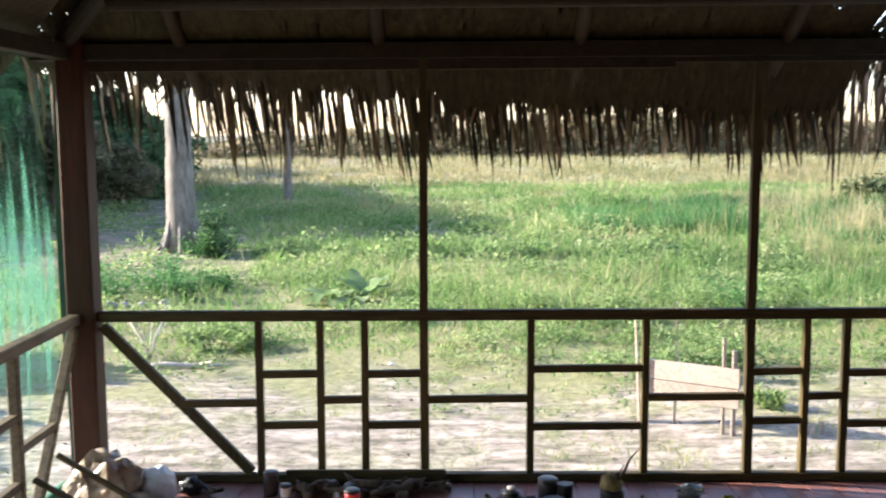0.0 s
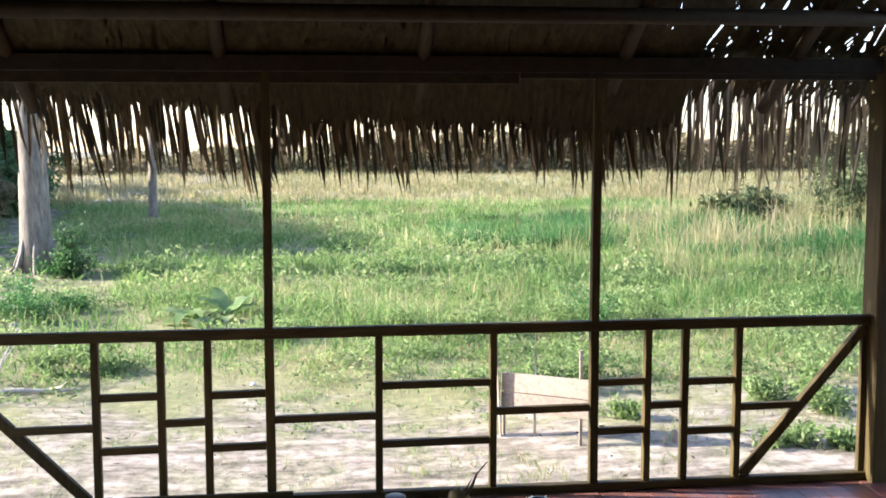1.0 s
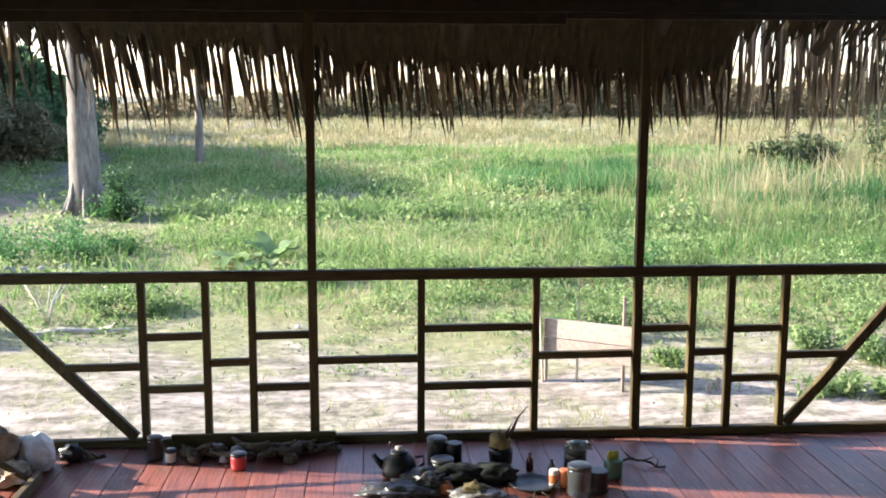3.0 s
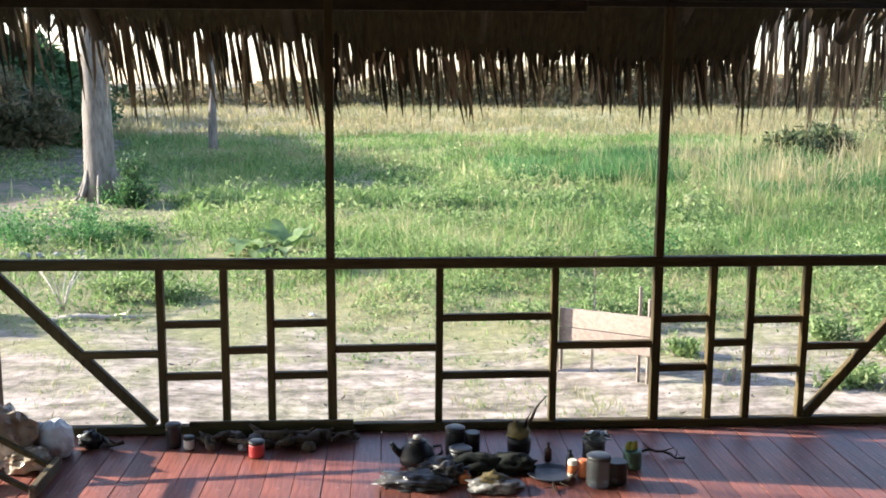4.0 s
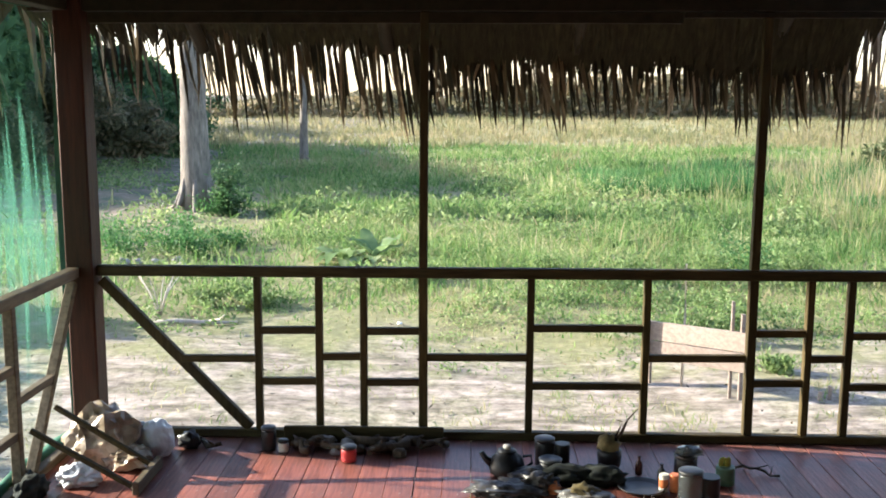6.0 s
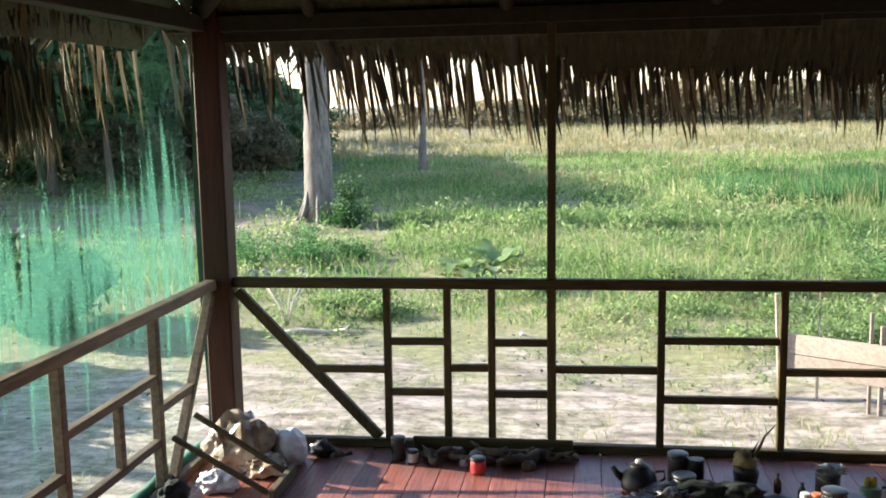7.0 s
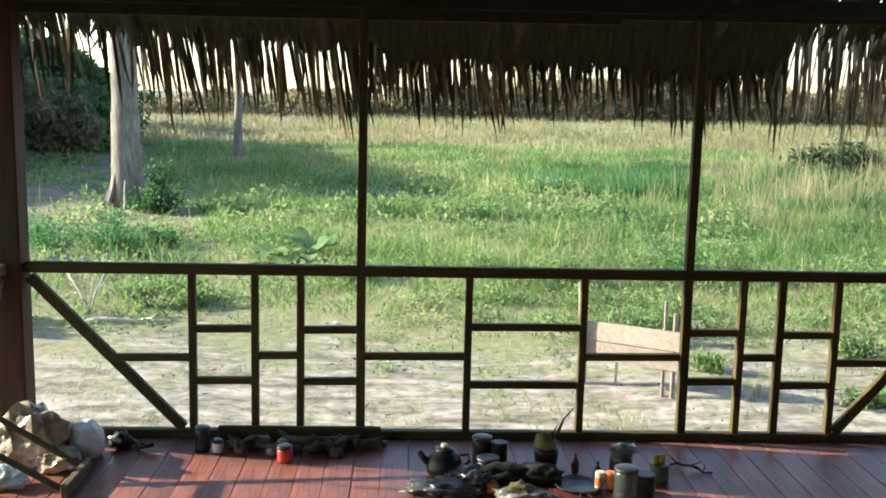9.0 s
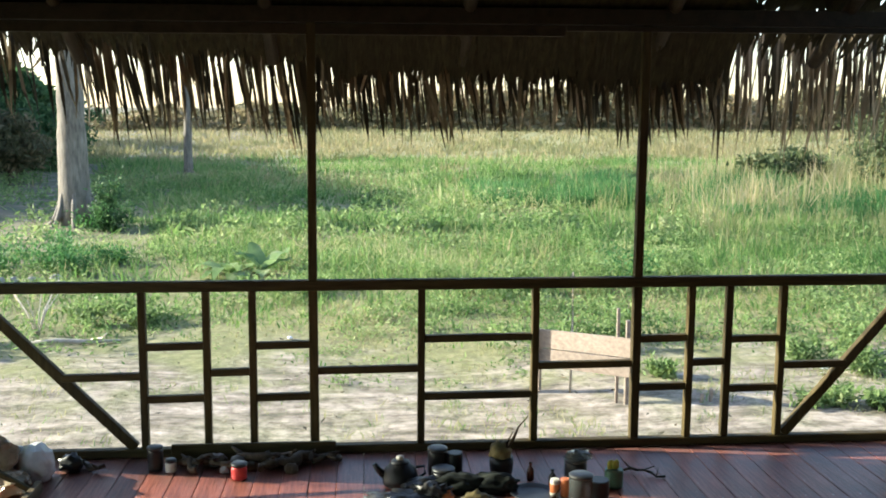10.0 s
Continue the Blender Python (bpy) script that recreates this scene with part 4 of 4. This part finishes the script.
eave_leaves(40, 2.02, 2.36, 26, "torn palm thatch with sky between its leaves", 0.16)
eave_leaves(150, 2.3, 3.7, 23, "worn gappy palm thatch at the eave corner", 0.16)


def strips(x0, x1, n, z_top, z_tip, label, seed, material=STRAND, wide=(0.011, 0.026), slant=0.10, spread=0.05, depth=(0.38, 0.52), short=0.3):
    """Palm strips hanging side by side: even in width, ragged and pointed at the tip, in loose bunches."""
    rg = np.random.default_rng(seed)
    step = (x1 - x0) / n
    x = x0 + step * (np.arange(n) + 0.5) + rg.normal(0, 0.55 * step, n)
    c = np.array([noise.noise((q * 3.0 + seed, 1.0, 3.0)) + 0.8 * noise.noise((q * 10 + seed, 2.0, 3.0)) for q in x])
    x = x + 0.02 * c
    full = z_top(x) - z_tip(x)
    dr = full * np.where(rg.random(n) < short, rg.uniform(0.45, 0.85, n), rg.uniform(0.82, 1.06, n)) * np.clip(1 + 0.16 * c, 0.7, 1.2)
    base = np.stack([x - slant * 0.12, rg.uniform(*depth, n), z_top(x) + rg.normal(0, 0.02, n)], 1)
    up = np.stack([(slant + rg.normal(0, spread, n)) * dr, 0.05 * dr * rg.normal(0, 1, n), -dr], 1)
    droop = np.stack([rg.normal(0, 0.035, n) * dr, np.zeros(n), np.zeros(n)], 1)
    a = rg.uniform(-0.6, 0.6, n)
    side = np.stack([np.cos(a), np.sin(a), np.zeros(n)], 1)
    ob = blades("thatch_fringe", base, up, rg.uniform(*wide, n), side, droop, material, 0.74, 0.9)
    return tagged(ob, label, "thatch", kind="stuff")


STRIPS = "ragged palm-leaf strands hanging from the front eave"
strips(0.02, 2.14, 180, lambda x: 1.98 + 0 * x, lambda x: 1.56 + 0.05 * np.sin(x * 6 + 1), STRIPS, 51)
strips(0.02, 2.14, 85, lambda x: 1.84 + 0 * x, lambda x: 1.62 + 0.04 * np.sin(x * 9), STRIPS, 52, SUNLIT_STRAND, (0.008, 0.018), 0.0, 0.16)
strips(1.66, 2.12, 60, lambda x: 2.02 + 0 * x, lambda x: 1.70 + 0 * x, STRIPS, 53, short=0.6)
strips(-0.80, 0.06, 78, lambda x: 2.08 - 0.08 * (x + 0.8), lambda x: 1.54 + 0.04 * np.sin(x * 9), STRIPS, 61, slant=0.12)
strips(-0.80, 0.06, 16, lambda x: 2.06 + 0 * x, lambda x: 1.60 + 0 * x, STRIPS, 62, SUNLIT_STRAND, (0.008, 0.016), 0.05, 0.12)
strips(-1.20, -0.76, 36, lambda x: 2.17 + 0 * x, lambda x: 1.56 + 0.04 * np.sin(x * 7), "ragged brown strands hanging near the eave corner", 75, slant=0.15)
strips(-1.80, -1.16, 34, lambda x: 2.22 + 0 * x, lambda x: 1.60 + 0.07 * np.sin(x * 7), "loose brown strands hanging at the eave corner", 71, slant=0.12, spread=0.09, short=0.5)
strips(-2.08, -1.96, 7, lambda x: 2.24 + 0 * x, lambda x: 1.50 + 0 * x, "bunch of brown strands hanging past the corner post", 73, slant=0.05)
strips(-1.70, -0.7, 22, lambda x: 2.20 + 0 * x, lambda x: 1.68 + 0.07 * np.sin(x * 5), "loose pale strands hanging at the eave corner", 72, SUNLIT_STRAND, (0.010, 0.024), 0.10, 0.12, short=0.5)
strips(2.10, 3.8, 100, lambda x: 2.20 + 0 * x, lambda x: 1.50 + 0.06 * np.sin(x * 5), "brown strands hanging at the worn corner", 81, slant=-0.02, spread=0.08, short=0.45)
strips(2.14, 3.8, 110, lambda x: 2.12 + 0.03 * np.sin(x * 8), lambda x: 1.46 + 0.06 * np.sin(x * 4), "straw-coloured strands at the worn corner, sunlight put into their colour", 82, SUNLIT_STRAND, (0.006, 0.019), -0.03, 0.13, short=0.5)
fringe("thatch_fringe", 1500, "y", -5.5, -0.5, -2.25, lambda t: 1.97 + 0.03 * np.sin(t * 3), lambda t: 0.52 + 0.08 * np.sin(t * 2.2), "brown palm-leaf strands hanging from the side eave", 15, lean=0.2, outward=1)
fringe("thatch_skirt", 2600, "y", -6.0, -0.2, -1.98, flat(2.26), lambda t: 0.22 + 0.03 * np.sin(t * 3), "dark palm thatch lining the side eave", 18, outward=1)
fringe("thatch_fringe", 620, "y", -4.5, -0.9, -2.20, lambda t: 1.86 + 0.05 * np.sin(t * 5), lambda t: 0.42 + 0.08 * np.sin(t * 2.2), "tan strands among the brown thatch, sunlight put into their colour", 19, lean=0.25, outward=1, wide=(0.007, 0.018), material=SUNLIT_STRAND)
fringe("thatch_fringe", 25, "y", -0.5, 0.3, -2.2, flat(2.05), lambda t: 0.5 + 0.08 * np.sin(t * 2.2), "loose brown strands at the eave corner", 17, lean=0.2, outward=1)
fringe("thatch_skirt", 4200, "y", -6.0, -0.7, -2.25, flat(2.02), lambda t: 0.47 + 0.03 * np.sin(t * 3), "dense drooping palm thatch over the side eave", 16, outward=1)

# ---- things on the deck ----
DARK_METAL = plain("sooty_metal", (0.02, 0.02, 0.022), 0.45, 0.4)
TIN = plain("dull_tin", (0.09, 0.09, 0.09), 0.45, 0.7)
CLOTH = plain("dark_cloth", (0.018, 0.022, 0.018), 0.95)
BLACK = plain("black_plastic", (0.015, 0.015, 0.017), 0.4)
WHITE_BAG = plain("thin_white_plastic", (0.74, 0.75, 0.78), 0.35, 0.0, 0.08, 30)
SACK = plain("crumpled_tan_wrap", (0.40, 0.315, 0.23), 0.25, 0.0, 0.85, 7, 0.5)
FOIL = plain("grey_foil_wrap", (0.085, 0.08, 0.078), 0.32, 0.3, 0.9, 22, 0.6)
MOTTLED = plain("soiled_white_plastic", (0.22, 0.21, 0.195), 0.4, 0.0, 0.9, 26, 0.5)
RED = plain("red_tin_paint", (0.55, 0.05, 0.05), 0.4)
ORANGE = plain("orange_label", (0.62, 0.18, 0.06), 0.5)
PALE = plain("cream_label", (0.66, 0.62, 0.54), 0.55)
GREEN = plain("faded_green_plastic", (0.09, 0.20, 0.14), 0.5)
YELLOW = plain("yellow_green_leaf", (0.42, 0.42, 0.07), 0.6)
GLASS = plain("cloudy_glass", (0.22, 0.24, 0.23), 0.12, 0.0, 0.1, 8, 0.05, 0.7)
BROWN = plain("brown_glass", (0.07, 0.022, 0.018), 0.2)
ROOT = grained("gnarled_root", (0.03, 0.022, 0.015), (0.13, 0.095, 0.065), scale=(5, 5, 5), strength=0.8)
STONE = plain("grey_stone", (0.26, 0.25, 0.26), 0.85, 0.0, 0.4, 12, 0.6)
HUSK = plain("dry_husk", (0.20, 0.155, 0.065), 0.8, 0.0, 0.5, 20, 0.6)


def can(at, r, h, body, label, lid=None, band=None, name="can", tilt=0.0):
    ob = thing(name, at, label, name)
    ob.rotation_euler = (tilt, 0, at[0] * 9)
    part("body", lathe(bmesh.new(), [(r * 0.93, 0.0), (r, 0.006), (r, h * 0.3), (r * 0.985, h * 0.32), (r, h * 0.34), (r, h - 0.008), (r * 0.94, h)]), body, ob)
    if band:
        part("label", lathe(bmesh.new(), [(r * 1.0, h * 0.25), (r * 1.015, h * 0.26), (r * 1.015, h * 0.72), (r * 1.0, h * 0.73)]), band, ob)
    if lid:
        part("lid", lathe(bmesh.new(), [(r * 0.97, h + 0.001), (r * 1.03, h + 0.003), (r * 1.03, h + 0.012), (r * 0.9, h + 0.016), (r * 0.2, h + 0.017)]), lid, ob)
    return ob


def bottle(at, r, h, body, cap, label, name="bottle"):
    ob = thing(name, at, label, name)
    part("body", lathe(bmesh.new(), [(r * 0.9, 0), (r, 0.006), (r, h * 0.55), (r * 0.8, h * 0.68), (r * 0.38, h * 0.78), (r * 0.36, h * 0.92)]), body, ob)
    part("cap", lathe(bmesh.new(), [(r * 0.45, h * 0.921), (r * 0.46, h * 0.94), (r * 0.44, h)]), cap, ob)
    return ob


def kettle(at):
    ob = thing("kettle", at, "soot-blackened kettle with a short spout and pale lid knob", "kettle")
    part("body", lathe(bmesh.new(), [(0.062, 0), (0.078, 0.01), (0.082, 0.04), (0.07, 0.08), (0.046, 0.103), (0.042, 0.108)], 24), DARK_METAL, ob)
    lid = part("lid", lathe(bmesh.new(), [(0.044, 0.109), (0.044, 0.114), (0.022, 0.122)]), DARK_METAL, ob)
    part("knob", lathe(bmesh.new(), [(0.016, 0.1225), (0.019, 0.130), (0.017, 0.138), (0.008, 0.142)], 12), PALE, lid, "pale lid knob")
    part("spout", tube(bmesh.new(), [(-0.07, 0, 0.05), (-0.098, 0, 0.075), (-0.118, 0, 0.105)], [0.02, 0.015, 0.012], 10), DARK_METAL, ob)
    part("handle", tube(bmesh.new(), [(0.072, 0, 0.085), (0.11, 0, 0.09), (0.115, 0, 0.055), (0.08, 0, 0.03)], [0.007] * 4, 8), BLACK, ob)


def lump(name, at, size, seed, material, label, category, detail=4, rough=0.35, freq=2.6, flat=True, turn=0.0, crisp=False):
    ob = tagged(part(name, crumple(bmesh.new(), size, seed, detail, rough, freq, flat), material), label, category)
    ob.location = at
    ob.rotation_euler = (0, 0, turn)
    if crisp:
        ob.data.polygons.foreach_set("use_smooth", np.zeros(len(ob.data.polygons), bool))
    return ob


def gnarl(at, length, r, turn, seed, label="gnarled dry root lying on the deck"):
    g = random.Random(seed)
    ob = thing("root", at, label, "root")
    ob.rotation_euler = (0, 0, turn)
    pts = [(length * (i / 6 - 0.5), g.uniform(-0.03, 0.03), r + g.uniform(0, 0.022)) for i in range(7)]
    part("stem", tube(bmesh.new(), pts, [r * g.uniform(0.6, 1.2) for _ in pts], 8, 0.4, g), ROOT, ob)
    for k in range(3):
        p = Vector(pts[1 + 2 * k])
        e = p + Vector((g.uniform(-0.07, 0.07), g.uniform(-0.08, 0.05), g.uniform(0.0, 0.05)))
        part("spur", tube(bmesh.new(), [p, (p + e) / 2, e], [r * 0.6, r * 0.5, r * 0.2], 6, 0.3, g), ROOT, ob)


def dried_bundle(at):
    ob = thing("pot_of_stalks", at, "dark pot holding dry husks and two broken stalks", "pot")
    part("pot", lathe(bmesh.new(), [(0.042, 0), (0.052, 0.01), (0.058, 0.06), (0.056, 0.085), (0.05, 0.086)]), DARK_METAL, ob)
    b = crumple(bmesh.new(), (0.045, 0.045, 0.05), 5, 3, 0.5, 3.0, False)
    bmesh.ops.translate(b, vec=(-0.005, 0, 0.07), verts=b.verts)
    part("husk", b, HUSK, ob)
    for k, (dx, dz, w) in enumerate(((0.127, 0.283, 0.015), (0.055, 0.20, 0.017), (0.03, 0.15, 0.024))):
        bm = bmesh.new()
        tube(bm, [(0.0, 0.01 * k, 0.08), (dx * 0.45, 0.01 * k, dz * 0.62), (dx * 0.62, 0.01 * k, dz * 0.8), (dx, 0.01 * k, dz)], [w * 0.42, w * 0.5, w * 0.3, 0.002], 7, 0.3)
        part("stalk", bm, ROOT, ob)


# by the rail: an upright board, roots, stones and a red tin
tagged(part("board", box(bmesh.new(), -0.69, 0.105, -0.085, -0.06, 0.0, 0.082, 0.004), WOOD_X), "dark board standing on edge along the railing", "board")
can((-0.745, -0.185, 0), 0.036, 0.10, BLACK, "dark jar with a dull lid beside the railing", TIN, None, "jar")
can((-0.668, -0.215, 0), 0.026, 0.045, PALE, "small pale tub with a black lid", BLACK, None, "tub")
can((-0.335, -0.33, 0), 0.036, 0.06, RED, "red tin with a black lid and pale label", BLACK, None, "tin")
for k, (x, y, L, r, a) in enumerate(((-0.52, -0.17, 0.2, 0.022, 0.3), (-0.44, -0.21, 0.18, 0.02, -0.4), (-0.25, -0.16, 0.24, 0.026, 0.1), (-0.12, -0.2, 0.22, 0.024, 0.4), (-0.03, -0.15, 0.26, 0.02, -0.1), (-0.19, -0.24, 0.16, 0.022, 0.8), (0.06, -0.16, 0.14, 0.016, 0.2), (-0.58, -0.22, 0.12, 0.02, -0.7))):
    gnarl((x, y, 0), L, r, a, 60 + k)
for k, (x, y, s) in enumerate(((-0.46, -0.15, 0.045), (-0.60, -0.15, 0.035), (-0.36, -0.17, 0.04), (-0.10, -0.27, 0.034), (-0.41, -0.25, 0.025), (-0.30, -0.22, 0.03))):
    lump("stone", (x, y, 0), (s, s * 0.8, s * 0.8), 10 + k, STONE if k % 2 == 0 else ROOT, "rough stone among the roots", "stone", 3, 0.3)

# the cooking corner
kettle((0.405, -0.47, 0))
can((0.585, -0.345, 0), 0.046, 0.118, BLACK, "black tin with a pale lid and white label scrap", TIN, None, "tin")
can((0.665, -0.37, 0), 0.036, 0.115, DARK_METAL, "tall dark tin without a lid", None, None, "tin")
can((0.60, -0.50, 0), 0.052, 0.075, BLACK, "low black pot with a dull lid", TIN, None, "pot")
lump("rag", (0.66, -0.56, 0), (0.13, 0.07, 0.05), 31, CLOTH, "black crumpled cloth on the deck", "cloth")
lump("rag", (0.52, -0.58, 0), (0.10, 0.07, 0.045), 32, DARK_METAL, "dark crumpled cloth on the deck", "cloth")
lump("rag", (0.83, -0.56, 0), (0.10, 0.06, 0.05), 36, CLOTH, "black bundled cloth by the pots", "cloth")
lump("wrapper", (0.41, -0.70, 0), (0.15, 0.08, 0.03), 33, FOIL, "shiny grey crumpled wrapper", "wrapper", 4, 0.6, 3.4)
lump("wrapper", (0.54, -0.66, 0), (0.08, 0.05, 0.045), 34, FOIL, "creased grey and brown wrapper", "wrapper", 4, 0.6, 3.4)
lump("wrapper", (0.605, -0.69, 0), (0.028, 0.024, 0.03), 35, ORANGE, "small scrap of pink-orange wrapper", "wrapper", 3, 0.5)
lump("plastic_bag", (0.72, -0.77, 0), (0.11, 0.065, 0.03), 37, MOTTLED, "open soiled white plastic bag lying flat", "bag", 4, 0.5, 2.6)
lump("food_scraps", (0.72, -0.755, 0.02), (0.06, 0.04, 0.03), 38, HUSK, "brown scraps lying on a soiled bag", "scraps", 3, 0.5)
dried_bundle((0.885, -0.36, 0))
bottle((1.008, -0.45, 0), 0.017, 0.085, BROWN, BROWN, "small red-brown glass bottle")
bottle((1.092, -0.55, 0), 0.018, 0.09, BLACK, BLACK, "small black bottle among the tins")
can((1.085, -0.645, 0), 0.021, 0.078, PALE, "narrow tin with an orange and cream label", None, ORANGE, "tin")
can((1.13, -0.65, 0), 0.022, 0.08, ORANGE, "narrow orange tin beside the jar", None, None, "tin")
can((1.215, -0.47, 0), 0.052, 0.092, BLACK, "dark jar topped with crumpled clear plastic", TIN, None, "jar")
lump("plastic_film", (1.225, -0.47, 0.108), (0.05, 0.04, 0.022), 40, GLASS, "crumpled clear film on a jar lid", "film", 3, 0.7, 3.5)
can((1.18, -0.74, 0), 0.052, 0.12, GLASS, "large cloudy glass jar with a grey lid", TIN, None, "jar")
can((1.265, -0.72, 0), 0.045, 0.10, DARK_METAL, "dark metal mug beside the jar", None, None, "mug")
can((1.375, -0.55, 0), 0.042, 0.082, GREEN, "dark green cup holding yellow leaves", None, None, "cup")
for k in range(4):
    lump("leaf", (1.37 + 0.012 * k - 0.015, -0.55 + 0.01 * (k % 2), 0.075), (0.012, 0.004, 0.03), 70 + k, YELLOW, "yellowing leaf standing in a green cup", "leaf", 2, 0.3)
tray = thing("tray", (0.99, -0.63, 0), "shallow dark blue-grey tray", "tray")
part("base", lathe(bmesh.new(), [(0.085, 0), (0.10, 0.012), (0.105, 0.018), (0.10, 0.018), (0.082, 0.006)], 28), TIN, tray)
gnarl((1.55, -0.42, 0), 0.2, 0.006, -0.6, 90, "thin dry stick on the deck")
gnarl((1.02, -0.76, 0), 0.14, 0.005, 0.7, 91, "thin dry stick on the deck")

# the sunny corner: wrapped bundle, white bag, timber frame
lump("sack", (-1.50, -0.33, 0), (0.165, 0.13, 0.155), 3, SACK, "tan crumpled plastic sack gleaming in the sun", "sack", 4, 0.40, 1.9, crisp=True)
lump("sack", (-1.36, -0.42, 0), (0.10, 0.09, 0.06), 9, SACK, "low tan crumpled wrapping on the deck", "sack", 4, 0.42, 2.2, crisp=True)
lump("plastic_bag", (-1.275, -0.27, 0), (0.088, 0.085, 0.105), 2, WHITE_BAG, "round stuffed white plastic bag", "bag", 5, 0.11, 2.4)
lump("rag", (-1.14, -0.17, 0), (0.05, 0.04, 0.05), 6, BLACK, "dark rag bundle beside the white bag", "cloth", 3, 0.4)
gnarl((-1.06, -0.165, 0), 0.17, 0.014, -0.3, 95, "short pale stick of driftwood")
lump("plastic_bag", (-1.50, -0.66, 0), (0.085, 0.06, 0.05), 12, WHITE_BAG, "crumpled thin white plastic bag", "bag", 5, 0.5, 2.4)
lump("rag", (-1.63, -0.84, 0), (0.05, 0.10, 0.065), 14, CLOTH, "dark cloth bundled in the corner by the railing", "cloth", 4, 0.4)
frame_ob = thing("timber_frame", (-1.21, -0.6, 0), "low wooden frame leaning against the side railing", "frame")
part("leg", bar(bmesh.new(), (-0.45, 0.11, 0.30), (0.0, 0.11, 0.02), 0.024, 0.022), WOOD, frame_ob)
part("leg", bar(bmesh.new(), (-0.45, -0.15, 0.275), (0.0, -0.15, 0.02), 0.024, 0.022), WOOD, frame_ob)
part("crosspiece", bar(bmesh.new(), (0.01, -0.19, 0.03), (0.01, 0.15, 0.03), 0.03, 0.055), SUNLIT_WOOD_Y, frame_ob)

# ---- scraps and debris in the yard ----
for k, (x, y, s) in enumerate(((4.92, 4.75, 0.05), (5.02, 4.68, 0.06), (4.84, 4.62, 0.035), (5.12, 4.86, 0.04), (-0.6, 6.6, 0.03))):
    lump("paper_scrap", (x, y, GZ + 0.01), (s, s * 0.8, s * 0.5), 80 + k, WHITE_BAG, "crumpled white scrap on the ground", "scrap", 3, 0.5)
for k in range(9):
    g = random.Random(200 + k)
    r = g.uniform(0.06, 0.13)
    lump("rubble", (-5.6 + 0.16 * k + g.uniform(-0.1, 0.1), 10.6 + g.uniform(-0.25, 0.3), GZ), (r, r * 0.8, r * 0.6), 110 + k, STONE, "pale lump of rubble beside the weeds", "rubble", 3, 0.3)
log = thing("log", (-3.0, 6.5, GZ), "pale weathered log lying on the sand", "log")
part("stem", tube(bmesh.new(), [(-0.5, -0.06, 0.02), (-0.2, 0.03, 0.035), (0.2, -0.02, 0.03), (0.5, 0.07, 0.02)], [0.034, 0.03, 0.026, 0.014], 9, 0.35), BLEACHED, log)
part("spur", tube(bmesh.new(), [(0.2, 0.0, 0.05), (0.35, -0.12, 0.1), (0.42, -0.2, 0.17)], [0.016, 0.012, 0.005], 7, 0.2), BLEACHED, log)

# ---- deck planks ----
def deck_planks():
    g = random.Random(2)
    pitch, meshes = 0.1265, []
    for L in (1.35, 2.1, 2.75):
        bm = box(bmesh.new(), -0.0624, 0.0624, -L + 0.002, 0.0, -0.03, 0.0, 0.0025)
        me = bpy.data.meshes.new("plank")
        bm.to_mesh(me)
        bm.free()
        me.materials.append(PLANK)
        meshes.append((L, me))
    x, col = X0 + 0.06, 0
    while x < X1:
        y = 0.075
        while y > YB + 0.2:
            L, me = meshes[g.randrange(3)]
            ob = new("plank", me)
            ob.parent = floor
            ob.location = (x, y, g.uniform(-0.0035, -0.0005))
            if y - L < YB + 0.9:
                ob.scale.y = (y - YB - 0.02) / L
                break
            y -= L
        x += pitch
        col += 1


deck_planks()
